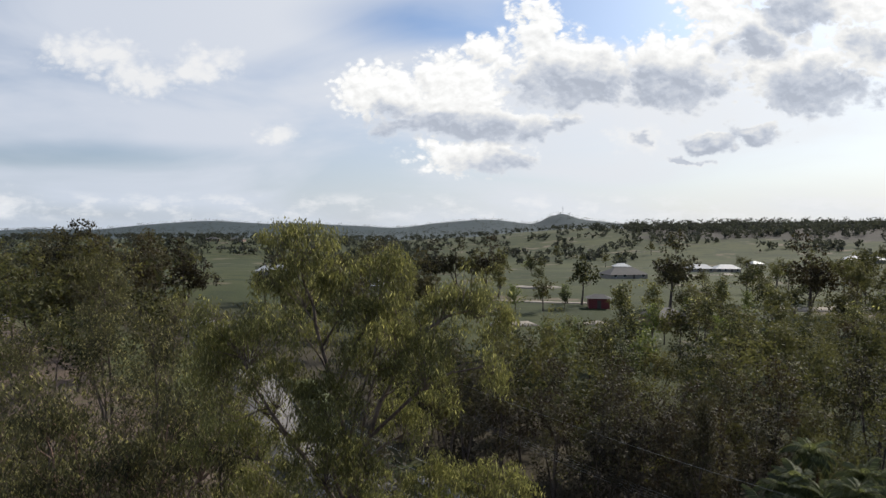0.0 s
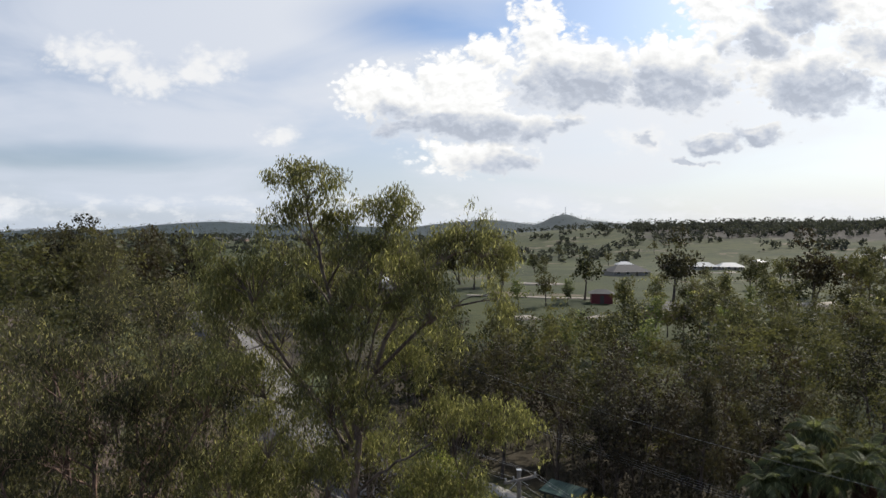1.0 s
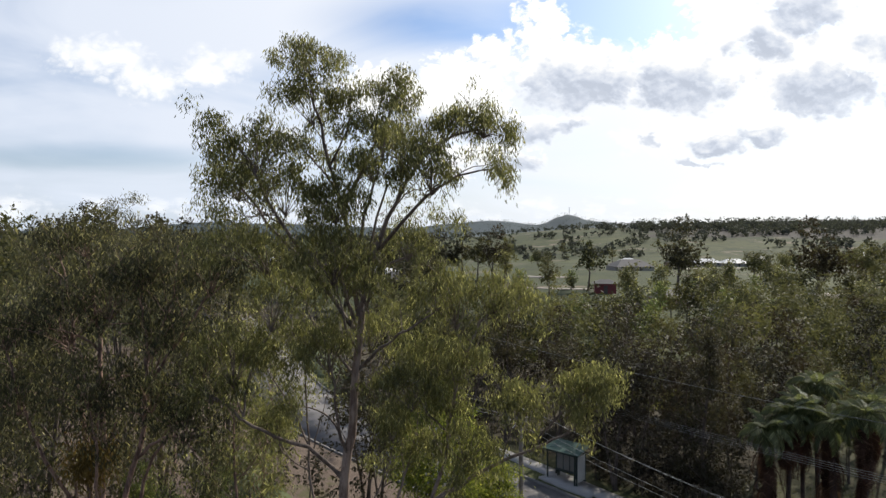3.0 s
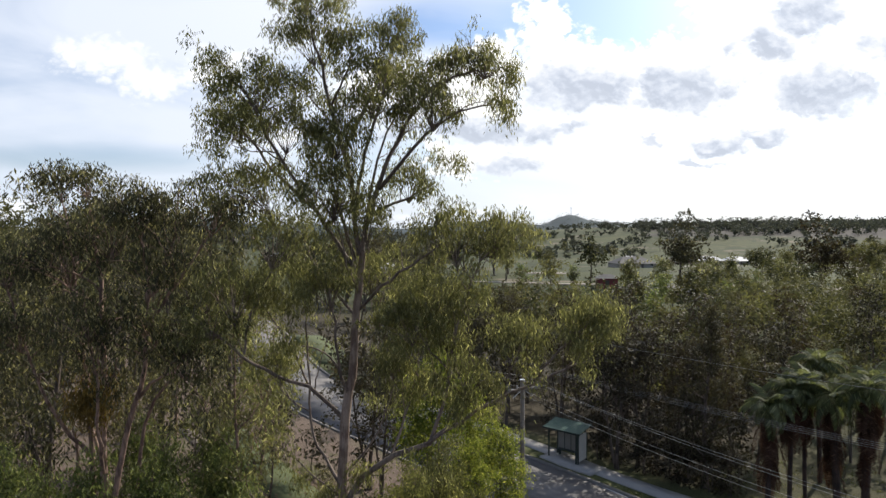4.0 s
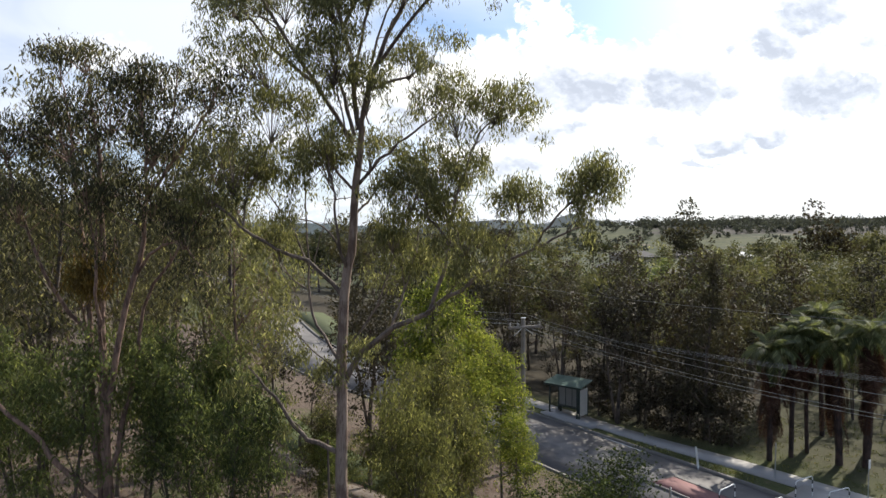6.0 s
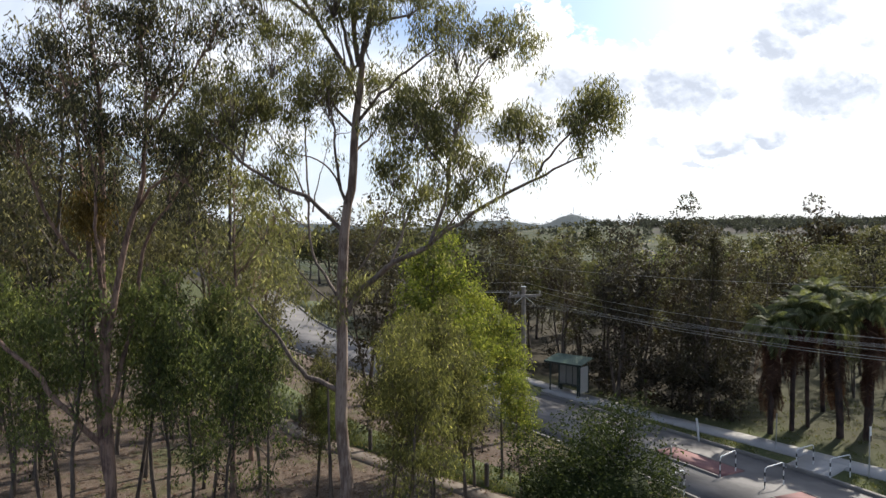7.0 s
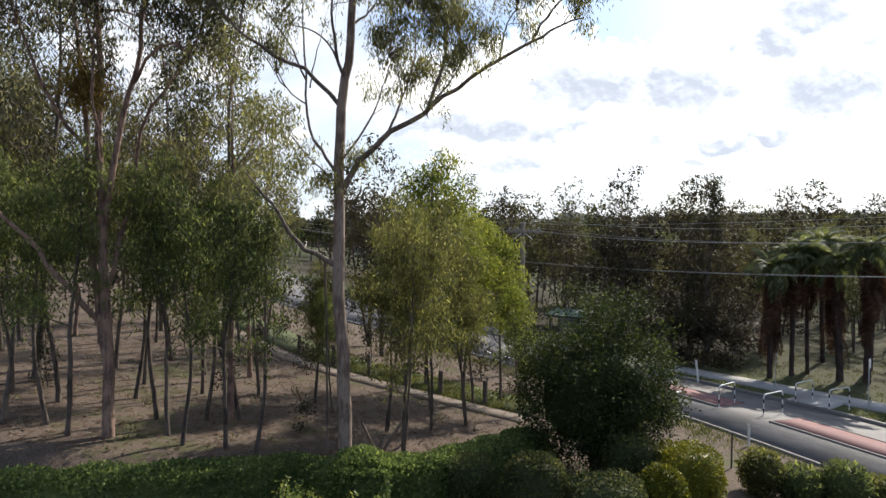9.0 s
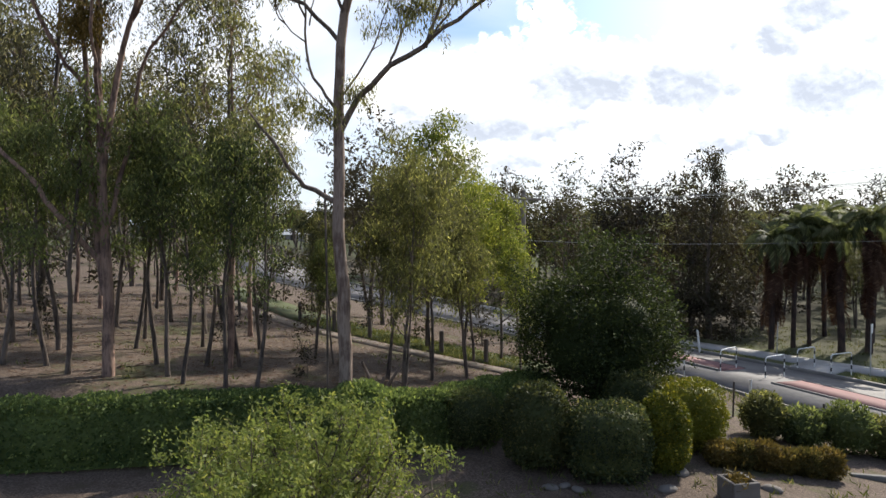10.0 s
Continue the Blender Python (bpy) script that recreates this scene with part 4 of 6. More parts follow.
    for start, centre, across, high, ribs in (
            ((-8.9, Y + 0.1, 13.8), (-8.9, Y + 0.1, 14.3), 0.7, 0.45, 12), ((-9.6, Y + 0.4, 13.4), (-9.75, Y + 0.3, 14.5), 0.6, 0.45, 10), ((-8.5, Y, 12.0), (-8.0, Y - 0.2, 13.2), 1.1, 0.7, 20),
            ((-7.3, Y - 0.5, 13.2), (-7.2, Y - 0.4, 13.6), 0.9, 0.6, 16), ((-9.3, Y + 0.4, 11.6), (-9.3, Y - 0.3, 12.5), 1.2, 0.8, 22), ((-10.4, Y - 0.6, 11.8), (-10.5, Y - 0.5, 12.2), 1.1, 0.7, 18),
            ((-7.2, Y - 0.4, 11.6), (-6.9, Y - 0.5, 12.1), 1.0, 0.7, 18), ((-6.0, Y, 12.8), (-5.7, Y + 0.1, 13.5), 0.85, 0.55, 15), ((-6.2, Y + 1.2, 11.3), (-5.9, Y + 1.0, 11.7), 0.9, 0.6, 14),
            ((-8.2, Y - 1.2, 10.6), (-8.1, Y - 1.2, 11.1), 1.1, 0.75, 18), ((-11.3, Y - 1.0, 10.2), (-11.3, Y - 1.0, 10.8), 1.0, 0.7, 16), ((-10.2, Y - 0.5, 10.4), (-9.9, Y - 1.0, 10.7), 0.9, 0.7, 14),
            ((-6.2, Y - 0.9, 9.8), (-6.0, Y - 1.0, 10.0), 0.95, 0.6, 14), ((-7.0, Y - 0.3, 10.4), (-6.9, Y - 1.1, 10.7), 0.8, 0.6, 12), ((-11.0, Y - 1.0, 7.5), (-11.4, Y - 1.0, 8.4), 0.8, 0.6, 12)):
        pad(start, centre, across, high, ribs)
    attach("crown", crown_mesh("crown", rng, tips, 54, (0.19, 0.19, 0.15), 0.13, 0.030, 0.6, GUM_DARK, 0.09), root)
    c = np.repeat(np.array([[-8.65, Y - 0.3, 9.0]]), 2600, axis=0) - np.array(origin)
    c = c + rng.normal(size=c.shape) * np.array([0.27, 0.27, 0.30])
    attach("mistletoe_clump", mesh_of("mistletoe_clump", *leaf_arrays(rng, c, 0.15, 0.03, 0.6), RUST), root, "dense brown mistletoe clump")


build_stemmed_gum()


# ---- near trees of the park ----
def stand(ob, x, y, label, group="", turn=0.0, size=1.0, tall=None, category="tree"):
    ob.matrix_basis = put(ob, x, y, lie(x, y), turn, size, tall)
    return tagged(ob, label, category, group)


def build_park_trees():
    b = wild_tree("gum_tree", 12, 13.4, 0.14, 0.50, 3.0, 7, 12, (0.20, 0.054), 0.55, GUM_DARK, BARK_DARK, 0.24, 45, 2, 0.03, 3, 0.6, pad=(0.95, 0.65, 10), hang=0.08)
    stand(b, -13.2, 19.6, "dark gum tree with two slender stems", "park gums")
    for x, y, turn, s in ((-9.4, 26.0, 80, 1.12), (-17.5, 24, 200, 0.97), (-14.5, 31, 310, 1.05), (-20, 45, 20, 0.98), (-26, 50, 140, 1.2), (-22, 33, 100, 0.95), (-19, 37, 210, 0.95)):
        copy_thing(b, put(b, x, y, lie(x, y), turn, s))
    b2 = wild_tree("gum_tree", 14, 11.0, 0.11, 0.48, 2.4, 7, 12, (0.19, 0.052), 0.55, GUM, BARK_RED, 0.22, 48, 1, 0.03, 3, 0.65, pad=(0.85, 0.65, 10), hang=0.08)
    stand(b2, -16.5, 22.0, "slender reddish gum tree with an open crown", "park gums")
    for x, y, turn, s in ((-13.6, 16.6, 150, 0.95), (-6.2, 17.3, 95, 0.97), (-7.4, 23.0, 40, 0.9), (-15.8, 20.5, 270, 1.0), (-10.6, 30.0, 10, 0.95), (-17.0, 28.0, 190, 0.9), (-13.4, 37.0, 60, 1.0), (-24, 27, 330, 1.1), (-16.0, 36.0, 120, 0.9), (-18.6, 18.4, 30, 1.0), (-20.5, 23.5, 130, 1.05), (-15.0, 26.5, 220, 0.9), (-12.6, 33.5, 270, 1.0)):
        copy_thing(b2, put(b2, x, y, lie(x, y), turn, s))
    k = wild_tree("gum_tree", 17, 8.6, 0.075, 0.48, 1.7, 6, 11, (0.18, 0.050), 0.55, GUM_DARK, BARK_DARK, 0.21, 46, 1, 0.04, 2, 0.7, pad=(0.75, 0.7, 9), hang=0.08)
    stand(k, -11.2, 17.6, "thin dark-stemmed young gum tree", "park gums")
    for x, y, turn, s in ((-13.0, 18.2, 50, 1.0), (-10.1, 20.4, 100, 0.9), (-12.0, 22.2, 150, 1.1), (-14.8, 19.0, 200, 1.0), (-8.9, 22.6, 250, 0.95), (-6.3, 20.6, 300, 0.85), (-11.0, 24.4, 350, 1.05), (-16.2, 24.6, 40, 1.0), (-13.2, 27.8, 90, 1.0), (-8.0, 27.0, 140, 0.9), (-4.8, 22.6, 190, 0.5), (-18.4, 26.4, 240, 1.1), (-9.6, 28.4, 290, 0.95)):
        copy_thing(k, put(k, x, y, lie(x, y), turn, s))
    c = wild_tree("weeping_sapling", 21, 6.3, 0.065, 0.42, 1.35, 9, 23, (0.125, 0.034), 0.55, SAPLING, BARK_DARK, 0.16, 44, 1, 0.04, 3, 0.6, pad=(0.55, 0.85, 9), hang=0.14)
    stand(c, -5.5, 15.2, "young weeping tree with fresh green foliage and dark stem", "park saplings")
    for x, y, turn, s in ((-4.7, 15.0, 70, 0.92), (-6.5, 15.0, 130, 0.96), (-7.1, 15.6, 190, 1.05), (-5.9, 17.6, 250, 1.05), (-10.2, 15.6, 300, 1.0), (-9.3, 14.9, 30, 1.1), (-9.5, 18.6, 110, 1.05), (-3.6, 19.5, 220, 0.6), (-8.0, 20.0, 10, 1.0), (-12.3, 15.6, 60, 1.0), (-14.5, 17.0, 160, 0.9), (-16.8, 21.5, 260, 1.0), (-11.2, 15.3, 140, 1.05), (-12.9, 16.6, 20, 1.0), (-8.0, 16.9, 330, 1.1), (-6.8, 17.2, 75, 1.0)):
        copy_thing(c, put(c, x, y, lie(x, y), turn, s))
    d = wild_tree("weeping_tree", 23, 6.0, 0.055, 0.36, 1.5, 7, 25, (0.12, 0.030), 0.55, OLIVE, BARK_DARK, 0.15, 42, 2, 0.05, 3, 0.75, pad=(0.55, 0.8, 10), hang=0.14)
    stand(d, -1.1, 15.8, "young olive-green weeping tree with twin dark stems", "park saplings")
    for x, y, turn, s in ((-1.8, 18.2, 70, 1.0), (-0.5, 18.8, 160, 1.05), (0.6, 19.8, 210, 0.9), (-4.4, 20.4, 30, 0.7)):
        copy_thing(d, put(d, x, y, lie(x, y), turn, s))
    e = wild_tree("weeping_tree", 25, 6.2, 0.065, 0.28, 1.6, 10, 26, (0.13, 0.042), 0.45, LIME, BARK_DARK, 0.17, 46, 1, 0.03, 3, 0.55, pad=(0.66, 0.85, 11), hang=0.10)
    stand(e, 2.0, 24.2, "bright yellow-green weeping tree beside the road", "roadside trees")
    for x, y, turn, s in ((0.9, 23.0, 120, 0.95), (-0.9, 25.0, 200, 1.38), (0.6, 25.5, 290, 1.1), (2.5, 21.8, 40, 0.7)):
        copy_thing(e, put(e, x, y, lie(x, y), turn, s))


build_park_trees()


def build_woods():
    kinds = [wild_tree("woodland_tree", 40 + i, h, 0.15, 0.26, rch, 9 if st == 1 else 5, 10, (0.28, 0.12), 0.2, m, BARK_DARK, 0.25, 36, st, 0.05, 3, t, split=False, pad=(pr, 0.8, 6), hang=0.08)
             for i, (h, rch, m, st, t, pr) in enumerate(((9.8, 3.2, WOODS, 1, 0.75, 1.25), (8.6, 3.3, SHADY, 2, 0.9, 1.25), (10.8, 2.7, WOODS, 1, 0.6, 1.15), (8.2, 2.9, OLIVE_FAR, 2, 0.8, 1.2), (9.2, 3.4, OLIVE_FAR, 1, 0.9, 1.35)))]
    kinds += [wild_tree("woodland_tree", 60 + i, h, 0.15, 0.28, rch, 7, 8, (0.42, 0.21), 0.2, m, BARK_DARK, 0.34, 36, 1, 0.05, 2, t, split=False, pad=(1.6, 0.8, 5))
              for i, (h, rch, m, t) in enumerate(((9.4, 3.4, WOODS, 0.85), (8.6, 3.6, OLIVE_FAR, 0.9), (7.8, 3.2, OLIVE_FAR, 0.85)))]
    rng = np.random.default_rng(77)
    spots = [(8.0, 46.5), (10.8, 44.6), (12.6, 42.2), (15.2, 40.4), (11.0, 41.4), (17.2, 42.6)]
    for _ in range(6000):
        x, y = rng.uniform(-6, 78), 30 + 76 * rng.uniform() ** 1.15
        k = np.argmin((ROAD[:, 0] - x) ** 2 + (ROAD[:, 1] - y) ** 2)
        off = math.hypot(ROAD[k, 0] - x, ROAD[k, 1] - y)
        if off < 8.6 or x > y * 0.80 or (15.5 < x < 31 and y < 42) or (y > 80 and x < y * 0.42):
            continue
        if all((x - a) ** 2 + (y - b) ** 2 > (2.6 if y < 54 else 3.0) ** 2 for a, b in spots):
            spots.append((x, y))
    used = set()
    for x, y in spots[:165]:
        # on the left more crowns get the leaves with shade in their colour
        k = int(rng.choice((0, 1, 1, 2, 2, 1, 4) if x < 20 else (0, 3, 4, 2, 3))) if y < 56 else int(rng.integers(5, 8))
        s = rng.uniform(0.70, 1.1) * (0.97 if x < 20 else 1.04 if y < 54 and x < 38 else 0.92)
        if k not in used:
            used.add(k)
            stand(kinds[k], x, y, "tall woodland gum tree with dull green crown", "roadside woods", rng.uniform(0, 360), s)
        else:
            copy_thing(kinds[k], put(None, x, y, lie(x, y), rng.uniform(0, 360), s))
    oak = wild_tree("she_oak", 47, 11.6, 0.16, 0.10, 2.3, 22, 30, (0.26, 0.07), 0.5, WOODS, BARK_DARK, 0.36, 30, 1, 0.01, 3, 0.25, split=False, twigs=1)
    stand(oak, 15.6, 38.6, "tall narrow dark she-oak behind the footpath")
    # the undergrowth at the wood's edge, in the shade-toned leaves
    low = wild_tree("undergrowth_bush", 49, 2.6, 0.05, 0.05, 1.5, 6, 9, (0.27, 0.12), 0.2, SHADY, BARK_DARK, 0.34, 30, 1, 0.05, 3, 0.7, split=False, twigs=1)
    stand(low, 9.0, 45.0, "dull green undergrowth bush at the edge of the woods", "undergrowth", category="bush")
    for x, y, s in ((-7.5, 33.5, 1.0), (-9.8, 36.4, 1.1), (-12.0, 30.5, 0.9), (-14.2, 34.6, 1.2), (-17.5, 33.0, 1.1), (-16.8, 40.5, 1.2), (-20.6, 30.2, 1.0), (-22.5, 38.5, 1.2), (-24.5, 33.5, 1.2), (-19.2, 26.8, 0.8), (-11.4, 40.2, 1.1),
                    (-26, 42, 1.3), (-29, 36, 1.3), (-22, 46, 1.3), (-3.6, 28.6, 0.6), (-5.6, 24.4, 0.5), (-8.2, 26.4, 0.55), (-1.6, 27.6, 0.7), (1.4, 27.2, 0.7), (3.2, 26.4, 0.6), (-31, 47, 1.4), (-12.4, 19.0, 0.5), (-6.9, 18.9, 0.4), (-3.9, 17.2, 0.35)):
        copy_thing(low, put(None, x, y, lie(x, y), x * 50, s))
    for d in np.linspace(0, 1, 18):
        x, y = 10.0 + 7.0 * d + rng.uniform(-0.4, 0.6), 42.9 - 6.2 * d + rng.uniform(-0.2, 1.2)
        copy_thing(low, put(None, x, y, lie(x, y), d * 900, rng.uniform(0.7, 1.2)))
    for i in range(84):
        x, y = 2 - 72 * rng.uniform(), 50 + 62 * rng.uniform()
        if x < -0.78 * y or -0.30 * y < x < -0.15 * y:
            continue
        k = np.argmin((ROAD[:, 0] - x) ** 2 + (ROAD[:, 1] - y) ** 2)
        if math.hypot(ROAD[k, 0] - x, ROAD[k, 1] - y) > 8:
            copy_thing(kinds[5 + i % 3], put(None, x, y, lie(x, y), i * 77, rng.uniform(1.05, 1.5) * (1.0 if x < -12 else 0.75)))
    n = 0
    while n < 40:
        x, y = rng.uniform(-4, 48), rng.uniform(38, 62)
        k = np.argmin((ROAD[:, 0] - x) ** 2 + (ROAD[:, 1] - y) ** 2)
        off = math.hypot(ROAD[k, 0] - x, ROAD[k, 1] - y)
        if off < 9.0 or x > y * 0.85 or (16 < x < 31 and y < 43.5):
            continue
        copy_thing(low, put(None, x, y, lie(x, y), rng.uniform(0, 360), rng.uniform(0.7, 1.3)))
        n += 1


build_woods()


# ---- clipped hedges, shrubs and the garden ----
def shell_leaves(rng, n, shape, depth=0.10):
    """Places on a lumpy closed shape, a little sunk or proud; shape turns unit ways into surface places."""
    d = unit(rng.normal(size=(n, 3)))
    p = shape(d)
    return p * (1 - np.abs(rng.normal(size=(n, 1))) * depth), d


def rounded(w, d, h, power):
    """A clipped form of the given size with its foot at zero; power 2 is an egg, higher is boxier."""
    def shape(way):
        q = np.abs(way) ** power
        r = q.sum(axis=1) ** (-1 / power)
        lump = 1 + 0.05 * np.sin(way[:, 0] * 7 + w * 9) * np.sin(way[:, 1] * 6 + 1) + 0.04 * np.sin(way[:, 2] * 9 + d * 5)
        return way * (r * lump)[:, None] * np.array([w / 2, d / 2, h / 2])
    return shape


def shrub(name, seed, x, y, w, d, h, power, count, leaf, mat, label, group="", turn=0.0, lift=0.0, droop=0.1, depth=0.10):
    rng = np.random.default_rng(seed)
    root = thing(name, x, y, lie(x, y), label, "shrub", group, turn)
    shape = rounded(w, d, h, power)
    p, out = shell_leaves(rng, count, shape, depth)
    p[:, 2] += h / 2 + lift
    attach("foliage", mesh_of("foliage", *leaf_arrays(rng, p, leaf[0], leaf[1], droop, out), mat), root)
    bm = bmesh.new()
    bmesh.ops.create_icosphere(bm, subdivisions=3, radius=1.0)
    ways = unit(np.array([v.co[:] for v in bm.verts]))
    for v, q in zip(bm.verts, shape(ways) * 0.84):
        v.co = (q[0], q[1], q[2] + h / 2 + lift)
    part("inner_growth", bm, mat, root, smooth=True)
    if lift > 0.1:
        tubes = [(sprout(rng, (0, 0, -0.1), (rng.normal() * 0.2, rng.normal() * 0.2, 1), lift + h * 0.5, 6, 0.1), np.linspace(0.06, 0.02, 6), 6) for _ in range(4)]
        attach("stem", tubes_mesh("stem", tubes, BARK_DARK), root)
    return root


def hedge(seed, points, width, height, count, leaf, mat, label):
    """A clipped hedge along a line in plan."""
    rng = np.random.default_rng(seed)
    line = spline(points, 40)
    x0, y0 = line[0]
    root = thing("hedge", x0, y0, lie(x0, y0), label, "hedge")
    side = side_of(line)
    base = land(line[:, 0], line[:, 1]) - lie(x0, y0)
    t = rng.uniform(0, 38.99, count)
    k = t.astype(int)
    f = (t - k)[:, None]
    p = line[k] * (1 - f) + line[k + 1] * f
    sd = side[k]
    z0 = base[k] * (1 - f[:, 0]) + base[k + 1] * f[:, 0]
    a = rng.uniform(0, np.pi, count)
    r = (np.abs(np.cos(a)) ** 6 + np.abs(np.sin(a)) ** 6) ** (-1 / 6)
    r = r * (1 - np.abs(rng.normal(size=count)) * 0.06) * (1 + 0.05 * np.sin(p[:, 0] * 4.1) * np.sin(p[:, 1] * 3.3 + a * 2))
    across, up = np.cos(a) * r * width / 2, np.sin(a) * r * height
    q = np.column_stack([p + sd * across[:, None], z0 + up]) - np.array([x0, y0, 0])
    out = np.column_stack([sd * np.cos(a)[:, None], np.sin(a)])
    attach("foliage", mesh_of("foliage", *leaf_arrays(rng, q, leaf[0], leaf[1], 0.05, out), mat), root)
    ring = []
    for b in np.linspace(0, np.pi, 9):
        rr = (abs(math.cos(b)) ** 6 + abs(math.sin(b)) ** 6) ** (-1 / 6) * 0.88
        ring.append(np.column_stack([line + side * (math.cos(b) * rr * width / 2), base + math.sin(b) * rr * height - 0.05]))
    v = np.stack(ring, 1).reshape(-1, 3) - np.array([x0, y0, 0])
    i, j = np.meshgrid(np.arange(39), np.arange(8), indexing="ij")
    faces = np.stack([i * 9 + j, i * 9 + j + 1, (i + 1) * 9 + j + 1, (i + 1) * 9 + j], -1).reshape(-1, 4)
    attach("inner_growth", mesh_of("inner_growth", v, faces, mat, True), root)
    return root


def build_garden():
    hedge(31, [(-15, 11.6), (-10, 12.1), (-6, 12.8), (-3.2, 13.3), (-1.2, 13.5)], 1.3, 1.22, 40000, (0.085, 0.05), HEDGE, "long clipped dark green hedge below the trees")
    hedge(32, [(-2.3, 13.5), (-0.8, 14.0), (0.7, 15.0), (2.5, 16.6)], 1.2, 1.22, 22000, (0.085, 0.05), HEDGE, "clipped dark green hedge running to the road")
    shrub("clipped_bush", 33, 1.95, 13.0, 1.45, 1.3, 1.75, 2.6, 9000, (0.075, 0.04), BUSH, "dome-clipped dark green bush", "clipped bushes")
    shrub("clipped_bush", 34, 3.35, 12.6, 1.65, 1.4, 1.45, 4.5, 9000, (0.075, 0.04), BUSH, "box-clipped dark green bush", "clipped bushes")
    shrub("clipped_bush", 35, 4.6, 12.9, 1.0, 1.0, 1.62, 2.8, 7500, (0.07, 0.04), GOLD, "dome-clipped golden bush catching the sun", "clipped bushes")
    shrub("clipped_bush", 36, 5.75, 14.6, 1.55, 1.5, 1.6, 3.2, 7500, (0.07, 0.04), GOLD, "rounded clipped golden bush", "clipped bushes")
    shrub("clipped_bush", 37, 4.5, 15.0, 1.4, 1.3, 1.6, 3.2, 6500, (0.075, 0.04), BUSH, "rounded dark green bush with yellowing top", "clipped bushes")
    shrub("clipped_bush", 38, 0.5, 14.3, 1.5, 1.2, 1.25, 3.5, 6500, (0.075, 0.04), BUSH, "low rounded dark green bush beside the hedge", "clipped bushes")
    # the big dark tree at the end of the hedge
    t = wild_tree("shade_tree", 51, 4.0, 0.13, 0.08, 2.1, 14, 50, (0.095, 0.046), 0.15, DEEP, BARK_DARK, 0.26, 20, 2, 0.05, 4, 0.95, twigs=3)
    full = rounded(3.85, 3.2, 3.7, 3.4)
    p, out = shell_leaves(np.random.default_rng(52), 19000, full, 0.22)
    p[:, 2] += 2.35 + 0.30 * np.sin(p[:, 0] * 3.1 + 0.5) * np.sin(p[:, 1] * 2.7)
    bm = bmesh.new()
    bmesh.ops.create_icosphere(bm, subdivisions=3, radius=1.0)
    for v, q in zip(bm.verts, full(unit(np.array([v.co[:] for v in bm.verts]))) * 0.66):
        v.co = (q[0], q[1], q[2] + 2.3)
    part("inner_growth", bm, DEEP, t, smooth=True)
    attach("outer_foliage", mesh_of("outer_foliage", *leaf_arrays(np.random.default_rng(53), p, 0.095, 0.046, 0.1, out), DEEP), t)
    stand(t, 4.0, 16.7, "dense dark glossy-leaved tree with a round crown", size=1.05, tall=0.95)
    # the pale shrub below the camera
    rng = np.random.default_rng(61)
    root = thing("flowering_shrub", -1.95, 8.2, lie(-1.95, 8.2), "loose pale green shrub with many thin twigs", "shrub")
    tubes, tips = [], []
    for i in range(46):
        az, tilt = rng.uniform(0, 6.28), rng.uniform(0.1, 1.3)
        w = (math.cos(az) * math.sin(tilt), math.sin(az) * math.sin(tilt), math.cos(tilt))
        b = sprout(rng, (rng.normal() * 0.15, rng.normal() * 0.15, -0.1), w, rng.uniform(2.1, 2.7), 8, 0.10, 0.02)
        tubes.append((b, np.linspace(0.022, 0.006, 8), 4))
        branchlets(rng, b, 0.016, 7, 0.6, tubes, tips, 0.35, 0.05, 3, 3)
    attach("stem", tubes_mesh("stem", tubes, BARK_DARK), root)
    attach("foliage", crown_mesh("foliage", rng, tips, 34, (0.11, 0.11, 0.09), 0.075, 0.030, -0.15, PALE), root)
    # the shrub border along the road fence, and the rusty low hedge
    for i, (x, y, w, h) in enumerate(((8.4, 16.5, 1.1, 1.2), (9.3, 16.3, 1.4, 0.95), (10.3, 16.0, 1.4, 1.25), (11.3, 15.8, 1.5, 1.05), (12.4, 15.5, 1.5, 1.2), (13.4, 15.2, 1.4, 1.0))):
        shrub("border_shrub", 70 + i, x, y, w, 1.2, h, 2.2, 4200, (0.12, 0.045), SAPLING if i % 3 else OLIVE, "loose leafy green border shrub", "border shrubs", i * 50, 0.0, -0.3, 0.32)
    for i in range(6):
        shrub("low_hedge_bush", 80 + i, 6.0 + 0.47 * i, 13.45 + 0.05 * (i % 2), 0.62, 0.6, 0.5 + 0.06 * (i % 3), 2.6, 2200, (0.11, 0.028), RUST, "low rusty-tipped edging bush on bare soil", "low edging bushes", i * 37, 0.0, -0.4, 0.2)
    # planter of grey blocks and the loose stones
    px, py = 5.55, 11.55
    root = thing("planter", px, py, lie(px, py), "square weathered concrete planter with dry plants", "planter", turn=12)
    for a in range(4):
        ob = part("side_panel", solid((0.54, 0.07, 0.40), (0, -0.235, 0.20), 0, 0.012), STONE, root)
        ob.matrix_basis = pose(0, 0, 0, 0, 0, 90 * a) @ Matrix.Diagonal((1 if a % 2 == 0 else 0.74, 1, 1, 1))
    part("soil", solid((0.42, 0.42, 0.30), (0, 0, 0.15), 0, 0.01), POST, root)
    p = rng.normal(size=(260, 3)) * np.array([0.13, 0.13, 0.06]) + np.array([0, 0, 0.36])
    attach("foliage", mesh_of("foliage", *leaf_arrays(rng, p, 0.14, 0.03, -0.3), RUST), root)
    for i in range(9):
        bm = bmesh.new()
        bmesh.ops.create_icosphere(bm, subdivisions=2, radius=1.0)
        for v in bm.verts:
            v.co *= 1 + 0.22 * noise.noise(v.co * 1.3 + Vector((i * 7.1, 0, 0)))
        x = 2.1 + (0.19 * i if i < 4 else 0.75 * i - 1.6) + rng.uniform(-0.1, 0.1)
